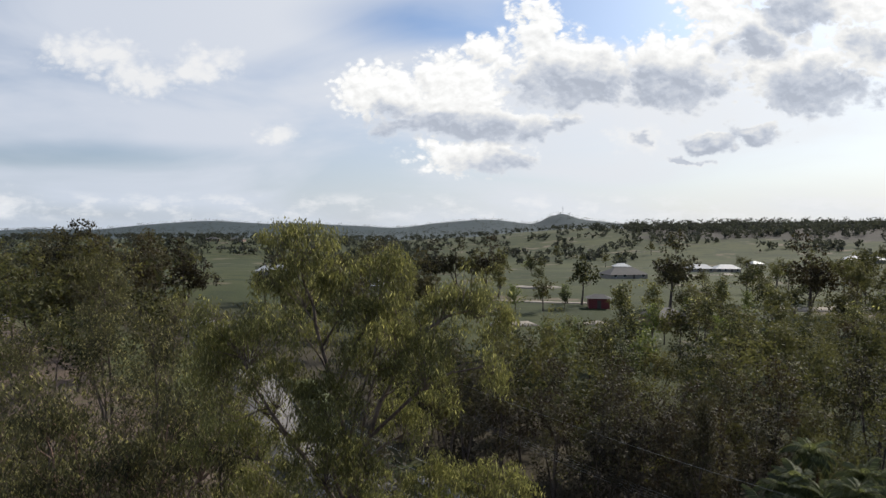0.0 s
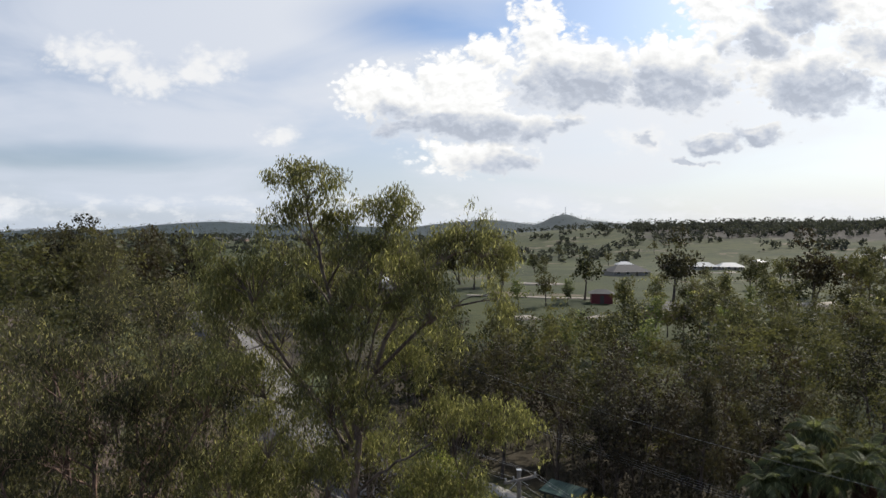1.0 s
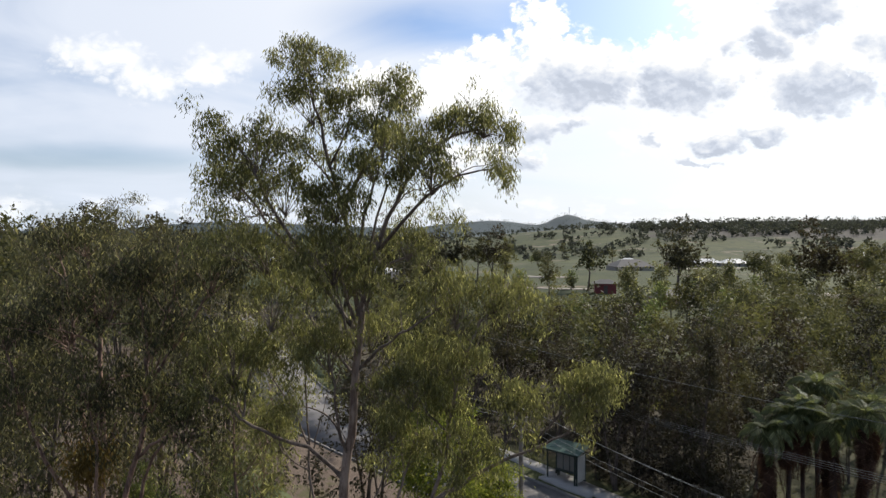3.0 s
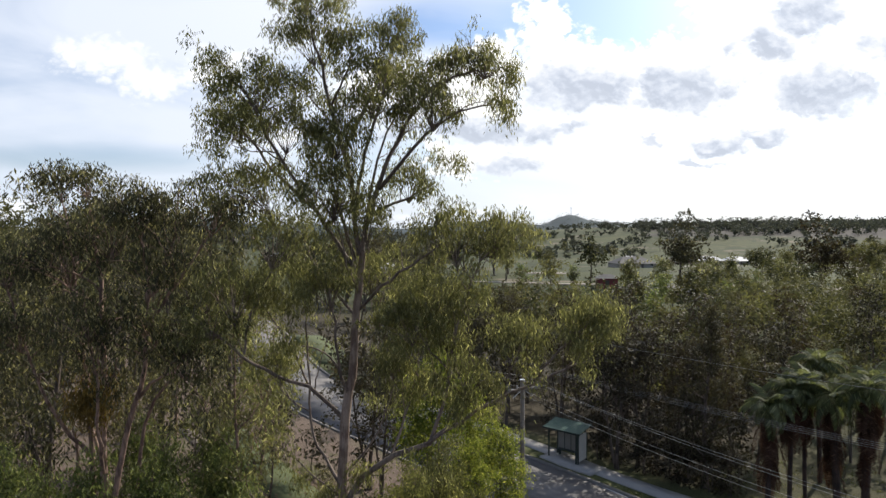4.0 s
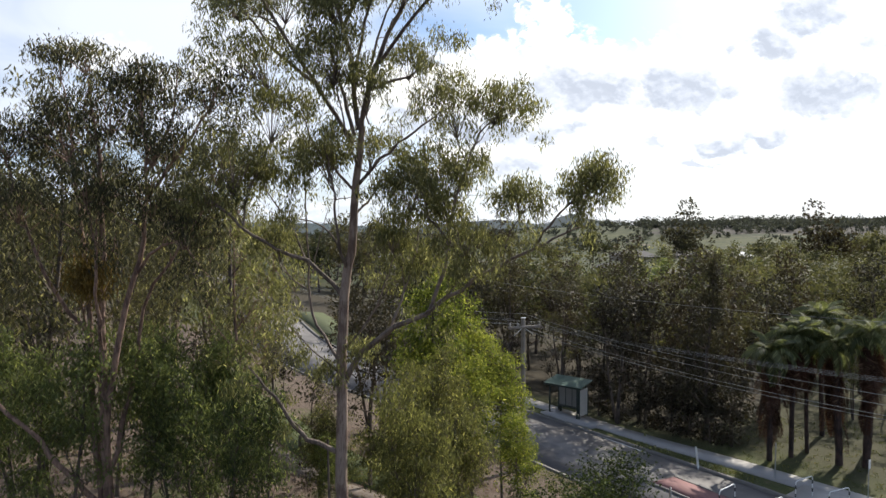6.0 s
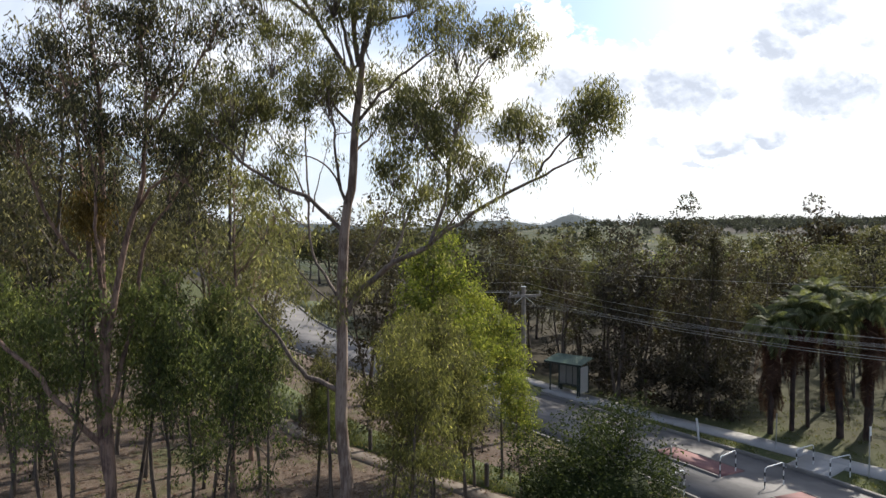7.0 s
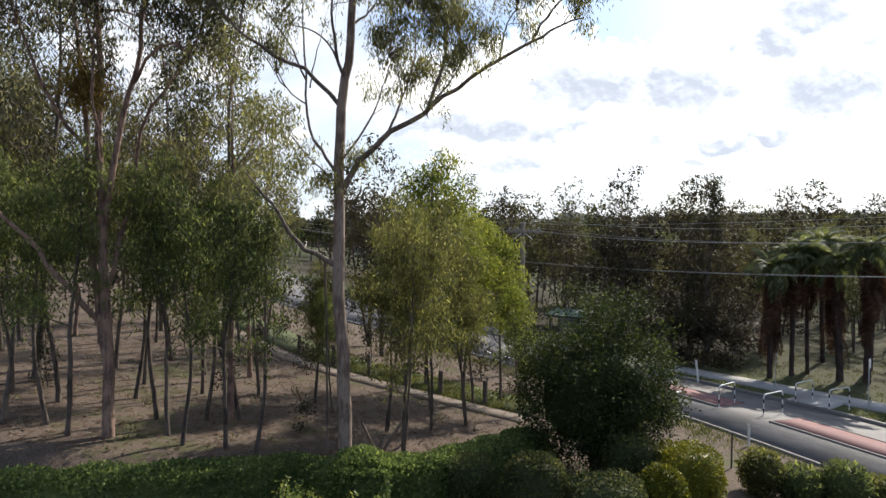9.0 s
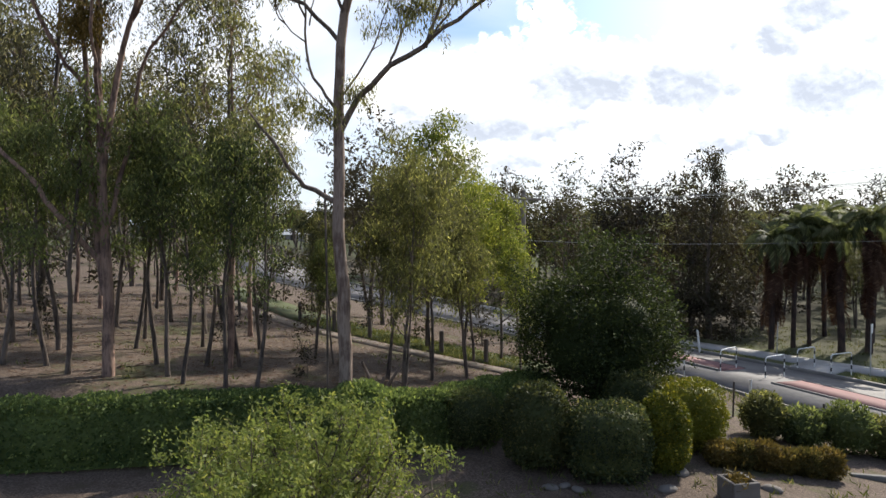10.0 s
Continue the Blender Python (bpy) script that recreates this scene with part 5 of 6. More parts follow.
        y = 11.8 + (0.10 * math.sin(i * 1.7) if i < 4 else 0.5 + 0.5 * math.sin(i * 2.3))
        w = rng.uniform(0.06, 0.15)
        ob = part("garden_stone", bm, STONE, None, smooth=True)
        ob.matrix_basis = pose(x, y, lie(x, y) + 0.03, 0, 0, i * 40) @ Matrix.Diagonal((w * 1.5, w, w * 0.6, 1))
        tagged(ob, "rounded grey border stone half sunk in soil", "stone", "border stones")
    for i in range(5):
        x, y = 7.6 + 0.95 * i, 14.2 - 0.22 * i
        ob = part("edging_block", solid((0.9, 0.14, 0.14), (0, 0, 0.03), 0, 0.02), KERB)
        ob.matrix_basis = pose(x, y, lie(x, y), 0, 0, -13)
        tagged(ob, "grey concrete garden edging block", "edging", "garden edging")
    # star pickets and a wire along the road
    for i in range(6):
        x, y = 8.55 + 1.5 * i, 18.7 - 2.1 * i
        ob = part("fence_picket", solid((0.045, 0.045, 1.15), (0, 0, 0.50), 0, 0.008), POST)
        ob.matrix_basis = pose(x, y, lie(x, y), 1.5 * (-1) ** i, 0, i * 20)
        tagged(ob, "thin dark steel fence picket", "fence post", "fence pickets")


build_garden()


# ---- the road's furniture ----
def fine_line(y0, y1, n=24):
    k = [int(np.argmin(np.abs(ROAD[:110, 1] - y))) for y in (y0, y1)]
    return spline(ROAD[min(k):max(k) + 1:2], n)


def build_islands():
    for y0, y1 in ((9.0, 25.7), (27.9, 30.6)):
        line = fine_line(y0, y1)
        strip("traffic_island", line, -0.95, 0.95, 0.20, 0.35, REDPAVE, label="raised traffic island paved in faded red", category="traffic island", kind="structure")
        for a, b in ((-1.10, -0.95), (0.95, 1.10)):
            strip("island_kerb", line, a, b, 0.215, 0.36, KERB, label="pale concrete kerb round the red island", category="kerb", kind="structure")
    for i in range(92, 120, 5):
        strip("edge_line", ROAD[i:i + 3], 2.55, 2.65, 0.056, 0.02, WHITE, label="worn white painted lane dash", category="road marking", kind="structure")
    line = fine_line(33.5, 47.0, 40)
    for i in range(0, 36, 6):
        strip("centre_line", line[i:i + 4], -0.05, 0.05, 0.056, 0.02, WHITE, label="worn white painted centre dash", category="road marking", kind="structure")
    strip("lane_line", spline([(5.36, 34.9), (7.3, 33.5), (9.25, 32.25)], 10), -0.06, 0.06, 0.056, 0.02, WHITE, label="white painted lane line", category="road marking", kind="structure")
    strip("lane_line", spline([(8.2, 38.9), (10.0, 36.7), (11.6, 34.5)], 10), -0.05, 0.05, 0.056, 0.02, WHITE, label="worn white painted edge line", category="road marking", kind="structure")
    strip("turning_line", line[:6], -1.0, -0.65, 0.057, 0.02, WHITE, label="white painted nose before the island", category="road marking", kind="structure")


build_islands()


PARK_LINE = spline([(2.6, 21.4), (0.1, 22.7), (-1.7, 23.7), (-3.6, 24.8), (-5.8, 26.2), (-8.5, 29.0), (-12.5, 34.0), (-17, 40)], 44)
WALK_LINE = spline([(25, 20.5), (22.4, 25.6), (19.8, 29.0), (17.9, 31.3), (16.4, 33.2), (14.4, 35.5), (12.0, 38.0), (9.6, 40.7), (7.6, 43.2), (4, 47), (-2, 52)], 90)


def build_path():
    walk_line = WALK_LINE
    strip("footpath", walk_line, -0.75, 0.75, 0.09, 0.2, CONCRETE, label="pale concrete footpath across the road", category="footpath", kind="structure")
    strip("bus_stop_pad", spline([(6.1, 42.4), (7.4, 40.9), (8.9, 39.6)], 8), -0.1, 2.0, 0.13, 0.25, CONCRETE, label="pale concrete pad under the bus shelter", category="paving", kind="structure")
    lawn = "short bright green grass on the roadside verge"
    strip("verge", PARK_LINE, -3.3, -0.75, 0.035, 0.2, LAWN, label=lawn, category="grass", kind="structure")
    strip("verge", spline([(-19, 82), (-14.5, 73), (-11.5, 66)], 12), -2.2, 2.2, 0.04, 0.3, LAWN, label=lawn, category="grass", kind="structure")
    strip("park_track", PARK_LINE, -0.5, 0.5, 0.025, 0.2, SAND, label="pale sandy walking track beside the bollards", category="track", kind="structure")
    side = -side_of(PARK_LINE)
    for k in (4, 9, 14, 19, 24, 29, 34, 39):
        x, y = PARK_LINE[k] - side[k] * 0.95
        ob = part("bollard", solid((0.15, 0.15, 0.95), (0, 0, 0.42), 0, 0.03), POST)
        ob.matrix_basis = pose(x, y, lie(x, y), 0, 0, k * 13)
        tagged(ob, "weathered square timber bollard beside the track", "bollard", "park bollards")
    strip("crossing_ramp", spline([(15.9, 29.4), (17.9, 31.0)], 5), -1.5, 0.4, 0.10, 0.2, CONCRETE, label="pale concrete crossing ramp", category="paving", kind="structure")


build_path()


def hoop_rail(x0, y0, x1, y1, first=None):
    """A bent tube hoop with dark bands on its legs."""
    w = math.hypot(x1 - x0, y1 - y0)
    at = pose(x0, y0, lie(x0, y0) + 0.05, 0, 0, math.degrees(math.atan2(y1 - y0, x1 - x0)))
    if first is not None:
        return copy_thing(first, at)
    root = new("hoop_rail")
    root.matrix_basis = at
    tagged(root, "white bent-tube hoop rail with dark bands at the crossing", "hoop rail", "hoop rails")
    h, c = 0.98, 0.14
    pts = [(0, 0, -0.1), (0, 0, 0.5), (0, 0, h - c)] + [(c - c * math.cos(a), 0, h - c + c * math.sin(a)) for a in np.linspace(0.3, 1.57, 5)]
    pts += [(w - p[0], 0, p[2]) for p in reversed(pts)]
    attach("rail", tubes_mesh("rail", [(np.array(pts, dtype=float), np.full(len(pts), 0.024), 10)], WHITE), root)
    for x in (0, w):
        for z in (0.22, 0.62):
            b = np.array([(x, 0, z), (x, 0, z + 0.17)])
            attach("band", tubes_mesh("band", [(b, np.full(2, 0.028), 10)], BLACK), root)
    return root


def build_rails():
    first = hoop_rail(11.75, 27.35, 12.8, 28.2)
    for c in ((13.2, 26.35, 14.25, 27.0), (16.95, 28.1, 17.95, 28.55), (16.1, 29.3, 17.2, 29.95), (8.0, 23.5, 8.95, 24.2)):
        hoop_rail(*c, first)


build_rails()


def build_signs():
    def pole(x, y, h, plate, label, lean=0.0, turn=0.0, mat=GALV, width=0.05):
        root = thing("sign_post", x, y, lie(x, y), label, "sign post")
        root.matrix_basis = pose(x, y, lie(x, y), 0, lean, turn)
        attach("pole", tubes_mesh("pole", [(np.array([(0, 0, -0.2), (0, 0, h * 0.5), (0, 0, h)]), np.full(3, width / 2), 8)], mat), root)
        if plate:
            part("plate", solid((plate[0], 0.012, plate[1]), (0, -0.035, h - plate[1] / 2), 0, 0.004), WHITE, root, "small white sign plate")
            part("bracket", solid((0.06, 0.03, 0.04), (0, -0.012, h - plate[1] / 2), 0, 0.004), GALV, root)
        return root

    pole(13.1, 33.2, 1.25, None, "leaning white roadside guide post", -7, 0, WHITE, 0.11)
    pole(19.0, 28.6, 2.35, (0.24, 0.42), "grey steel sign post with a small white plate", 0, 40)
    pole(8.0, 22.7, 2.45, (0.30, 0.36), "thin grey sign post on the near verge", 0, 75)
    pole(16.6, 32.2, 1.9, None, "thin grey steel post behind the footpath", 1)
    pole(21.2, 27.3, 1.4, None, "thin grey steel post beside the footpath", 0)
    pole(10.4, 21.6, 0.75, None, "short white guide post at the kerb", 0, 0, WHITE, 0.09)


build_signs()


def build_shelter():
    x, y = 7.85, 42.35
    root = thing("bus_shelter", x, y, lie(x, y) + 0.13, "small bus shelter with a green sheet roof and dark posts", "bus shelter", turn=-40)
    root.matrix_basis = root.matrix_basis @ Matrix.Scale(0.9, 4)
    for px in (-1.15, 1.15):
        for py, h in ((-0.65, 2.28), (0.65, 2.5)):
            part("post", solid((0.10, 0.10, h), (px, py, h / 2), 0, 0.01), FRAME, root)
    roof = part("roof", solid((3.1, 1.9, 0.05), (0, 0, 0), 0, 0.01), SHEET, root)
    roof.matrix_basis = pose(0, 0.02, 2.46, 9.5, 0, 0)
    for i in range(14):
        rib = part("rib", solid((0.035, 1.9, 0.03), (-1.45 + i * 0.223, 0, 0.036), 0, 0.006), SHEET, roof)
    part("fascia", solid((3.12, 0.04, 0.14), (0, -0.94, -0.04), 0, 0.006), FRAME, roof)
    part("fascia", solid((3.12, 0.04, 0.14), (0, 0.94, -0.04), 0, 0.006), FRAME, roof)
    part("beam", solid((2.4, 0.07, 0.10), (0, -0.65, 2.25), 0, 0.008), FRAME, root)
    part("beam", solid((2.4, 0.07, 0.10), (0, 0.65, 2.42), 0, 0.008), FRAME, root)
    part("back_panel", solid((2.2, 0.03, 1.55), (0, 0.66, 1.20), 0, 0.006), SCREEN, root, "pale grey back panel")
    for px in (-0.55, 0.0, 0.55):
        part("mullion", solid((0.05, 0.05, 1.9), (px, 0.645, 1.25), 0, 0.006), FRAME, root)
    part("end_panel", solid((0.05, 1.15, 1.9), (1.30, 0.0, 1.12), 0, 0.01), PANEL, root, "cream advertising panel at the end")
    for py in (-0.62, 0.62):
        part("panel_post", solid((0.09, 0.07, 2.1), (1.30, py, 1.05), 0, 0.01), FRAME, root)
    part("seat", solid((1.8, 0.36, 0.05), (-0.1, 0.38, 0.47), 0, 0.012), FRAME, root)
    for px in (-0.8, 0.6):
        part("seat_leg", solid((0.06, 0.30, 0.45), (px, 0.38, 0.225), 0, 0.008), FRAME, root)


build_shelter()


def hang(name, a, b, sag, radius, label, group):
    t = np.linspace(0, 1, 36)[:, None]
    p = np.array(a) * (1 - t) + np.array(b) * t
    p[:, 2] -= 4 * sag * (t * (1 - t))[:, 0]
    ob = attach(name, tubes_mesh(name, [(p, np.full(36, radius), 5)], WIRE))
    return tagged(ob, label, "overhead wire", group)


def build_power_line():
    x, y = 3.5, 30.4
    z = lie(x, y)
    root = thing("power_pole", x, y, z, "weathered grey timber power pole with one crossarm", "power pole")
    top = 5.95 - z
    attach("pole", tubes_mesh("pole", [(np.array([(0, 0, -0.4), (0, 0, top * 0.5), (0, 0, top)]), np.array([0.135, 0.12, 0.10]), 12)], POLEWOOD), root)
    arm = part("crossarm", solid((1.9, 0.10, 0.12), (0, -0.14, 0), 0, 0.012), POLEWOOD, root)
    arm.matrix_basis = pose(0, 0, top - 0.42, 0, 0, 28)
    for px in (-0.85, -0.4, 0.85):
        bm = bmesh.new()
        for zz, r in ((0.09, 0.035), (0.13, 0.055), (0.17, 0.04), (0.20, 0.05)):
            bmesh.ops.create_cone(bm, cap_ends=True, segments=10, radius1=r, radius2=r * 0.8, depth=0.045, matrix=Matrix.Translation((px, -0.14, zz)))
        part("insulator", bm, CONCRETE, arm, "pale ceramic insulator")
    for sx in (-1, 1):
        brace = part("brace", solid((0.62, 0.03, 0.03), (0, 0, 0), 0, 0.004), GALV, root)
        brace.matrix_basis = pose(sx * 0.26, -0.13 + sx * 0.13, top - 0.62, 0, 35 * sx, 28)
    part("cap", solid((0.24, 0.24, 0.03), (0, 0, top + 0.012), 0, 0.008), GALV, root)
    c, s_ = math.cos(radians(28)), math.sin(radians(28))
    for off, hh in ((-0.85, 0.0), (-0.4, 0.0), (0.85, 0.0), (0.0, 0.45)):
        a = (x + off * c, y + off * s_ - 0.14, z + top - 0.22 + hh)
        hang("overhead_wire", a, (a[0] + 15.6, a[1] - 25.5, a[2] + 0.9), 0.95, 0.007, "thin sagging overhead wire over the road", "overhead wires")
        hang("overhead_wire", a, (a[0] - 19, a[1] + 24, a[2] + 0.7), 0.8, 0.007, "thin sagging overhead wire over the road", "overhead wires")
    for i in range(4):
        hang("overhead_wire", (1.5 + 0.28 * i, 52 + 0.2 * i, 3.5), (29 + 0.28 * i, 13.5 + 0.2 * i, 4.8), 0.8, 0.0065, "thin cable of the bundle across the road", "overhead wires")
    hang("overhead_wire", (1.5, 52, 6.4), (29, 13.5, 7.2), 0.75, 0.009, "single overhead wire behind the footpath", "overhead wires")


build_power_line()


# ---- palms ----
def build_palms():
    rng = np.random.default_rng(91)

    def frond_mesh(length, bend, pairs, mat, name, width=0.055, leaflet=0.55, limp=0.25):
        t = np.linspace(0, 1, 10)
        ang = 0.75 - bend * t
        step = np.stack([np.cos(ang), np.zeros(10), np.sin(ang)], 1) * length / 9
        spine = np.vstack([[0, 0, 0], np.cumsum(step, 0)[:-1]])
        v, f = tube(spine, np.linspace(0.028, 0.006, 10), 4)
        vs, fs, base = [v], [f], len(v)
        for i in range(pairs):
            a = 0.12 + 0.86 * i / (pairs - 1)
            k = min(int(a * 9), 8)
            p = spine[k] + (spine[k + 1] - spine[k]) * (a * 9 - k)
            along = unit(spine[k + 1] - spine[k])
            ln = leaflet * (0.45 + 0.75 * math.sin(math.pi * min(1, 0.15 + a * 0.85)))
            for sgn in (-1, 1):
                d = unit(np.array([along[0] * 0.45, sgn * 0.8, along[2] * 0.45 - limp - rng.uniform(0, 0.3)]))
                w = unit(np.cross(d, [0, 0.2, 1.0])) * width * 0.5
                vs.append(np.array([p, p + d * ln * 0.4 + w, p + d * ln, p + d * ln * 0.4 - w]))
                fs.append(np.array([[0, 1, 2, 3]]) + base)
                base += 4
        return mesh_of(name, np.vstack(vs), np.vstack(fs), mat)

    green = [frond_mesh(ln, b, 38, PALM, "frond", 0.055, 0.50, lp) for ln, b, lp in ((1.8, 1.7, 0.35), (2.1, 2.3, 0.70), (2.2, 2.7, 1.0))]
    dead = [frond_mesh(1.9, 0.8, 26, SKIRT, "dead_frond", 0.06, 0.45, 0.0), frond_mesh(2.7, 0.7, 26, SKIRT, "dead_frond", 0.06, 0.5, 0.05)]
    for i, (x, y, h, r, dry) in enumerate(((17.7, 35.0, 5.9, 0.22, 34), (19.2, 35.6, 6.6, 0.19, 26), (20.5, 36.3, 6.9, 0.16, 22), (21.2, 34.4, 6.3, 0.27, 48), (22.4, 34.0, 7.0, 0.28, 46), (24.6, 37.2, 6.7, 0.2, 24), (26.6, 35.2, 7.1, 0.2, 26), (23.2, 39.5, 7.3, 0.2, 22))):
        z = lie(x, y)
        root = thing("palm_tree", x, y, z, "feather palm with a skirt of dead brown fronds" if dry > 30 else "slim feather palm with arching fronds and a few dead ones", "palm", "palms across the road", i * 47)
        trunk = sprout(rng, (0, 0, -0.3), (rng.normal() * 0.03, rng.normal() * 0.03, 1), h + 0.3, 16, 0.012, 0.05)
        attach("trunk", tubes_mesh("trunk", [(trunk, r * 0.66 * (1 + 0.10 * (np.arange(16) % 2)), 9)], PALMBARK), root)
        tip = trunk[-1]
        for k in range(29):
            e = 80 - 125 * (k / 29) + rng.uniform(-16, 16)
            m = green[0 if k < 8 else 1 if k < 20 else 2]
            attach("frond", m, root, at=Matrix.Translation(tip) @ pose(0, 0, 0, 0, 0, k * 137.5) @ pose(0, 0, 0, 0, -e * 0.7, 0) @ Matrix.Scale(rng.uniform(0.7, 1.12), 4))
        for k in range(dry):
            at = Matrix.Translation(tip - np.array([0, 0, rng.uniform(0.1, 3.4 if dry > 30 else 1.6)])) @ pose(0, 0, 0, 0, 0, k * 137.5 + 30) @ pose(0, 0, 0, 0, 106 + rng.uniform(-14, 14), 0)
            attach("dead_frond", dead[k % 2], root, "dry brown hanging frond", at=at @ Matrix.Scale(rng.uniform(0.7, 1.0), 4))


build_palms()


# ---- fields, houses and distant trees ----
def house(x, y, w, d, h, turn, roof_mat, wall_mat, label, pitch=0.5, windows=4, category="house"):
    z = lie(x, y)
    root = thing("house" if category == "house" else "shed", x, y, z, label, category, "distant houses" if category == "house" else "", turn)
    part("wall", solid((w, d, h + 1.0), (0, 0, h / 2 - 0.5), 0, 0.02), wall_mat, root)
    bm = bmesh.new()
    e, rise = 0.6, d / 2 * pitch
    base = [bm.verts.new(c) for c in ((-w / 2 - e, -d / 2 - e, h + 0.003), (w / 2 + e, -d / 2 - e, h + 0.003), (w / 2 + e, d / 2 + e, h + 0.003), (-w / 2 - e, d / 2 + e, h + 0.003))]
    run = max(0.2, w / 2 - d / 2 * 0.75)
    ridge = [bm.verts.new((-run, 0, h + rise)), bm.verts.new((run, 0, h + rise))]
    for c in ((base[0], base[1], ridge[1], ridge[0]), (base[2], base[3], ridge[0], ridge[1]), (base[1], base[2], ridge[1]), (base[3], base[0], ridge[0]), tuple(reversed(base))):
        bm.faces.new(c)
    part("roof", bm, roof_mat, root)
    for i in range(windows):
        wx = -w / 2 + (i + 0.5) * w / windows
        if i == windows // 2:
            part("door", solid((1.0, 0.08, 2.1), (wx, -d / 2 - 0.02, 1.05), 0, 0.01), POST, root)
        else:
            win = part("window", solid((1.7, 0.10, 1.3), (wx, -d / 2 - 0.02, 1.5), 0, 0.01), WHITE, root)
            part("pane", solid((1.5, 0.05, 1.1), (wx, -d / 2 - 0.06, 1.5), 0, 0.005), GLASS, win)
    return root


def build_houses():
    house(80, 282, 17, 12, 1.9, 10, ROOF_GREY, WALLS, "low brick house with a wide grey hip roof")
    house(106, 378, 9, 7, 2.2, 0, ROOF_PALE, WALLS, "low house with a pale metal roof")
    house(143, 354, 13, 9, 2.1, -10, ROOF_PALE, WALLS, "low house with a pale metal roof")
    house(130, 362, 12, 9, 2.1, 8, ROOF_GREY, BRICK, "low brick house with a grey hip roof")
    house(159, 357, 13, 9, 2.0, -5, ROOF_PALE, WALLS, "low house with a pale metal roof")
    house(204, 416, 8, 7, 3.2, 20, ROOF_PALE, WALLS, "small white house in a green field", windows=3)
    house(313, 472, 28, 12, 2.6, -12, ROOF_PALE, WALLS, "long low house with a pale metal roof")
    house(48.5, 140, 8.2, 6.4, 2.0, 25, ROOF_GREY, BRICK, "small brown house with a grey roof among trees", windows=3)
    house(-71, 270, 15, 9, 2.4, 6, ROOF_PALE, WALLS, "low house with a pale roof behind the trees")
    house(-25, 206, 14, 10, 2.9, -15, ROOF_PALE, WALLS, "low house with a pale roof behind the trees")
    house(-14, 178, 10, 8, 2.9, 10, ROOF_GREY, BRICK, "small brick house with a grey roof", windows=3)
    house(-308, 850, 16, 10, 3.0, 5, ROOF_GREY, BRICK, "small brick farmhouse on the far rise", windows=3)
    house(-274, 850, 18, 10, 3.0, -8, ROOF_GREY, BRICK, "brick farmhouse with a grey roof", windows=3)
    house(40.9, 167, 5.4, 4.0, 2.6, -8, ROOF_GREY, RED, "small dark red shed in a yard", windows=1, category="shed")


build_houses()
GRAVEL = plain("pale_gravel", (0.19, 0.165, 0.135), (0.30, 0.265, 0.22), 0.3, 0.95)


def build_tracks():
    for pts, half in (([(6, 186), (16, 183), (30, 178), (44, 176)], 1.8), ([(11, 141), (15.5, 139.5), (20, 140.5)], 3.4), ([(29, 139), (33, 140.5), (36, 143)], 1.6), ([(26, 232), (33, 226), (42, 230)], 5.0),
                      ([(108, 300), (126, 312), (142, 318), (150, 338)], 2.2), ([(140, 290), (160, 300), (188, 306), (210, 330)], 2.4), ([(-98, 118), (-88, 128), (-76, 132)], 3.5), ([(84, 165), (95, 163), (112, 168)], 4.0)):
        strip("farm_track", spline(pts, 24), -half, half, 0.10, 0.6, GRAVEL, label="pale bare gravel track through the fields", category="track", kind="structure")


build_tracks()


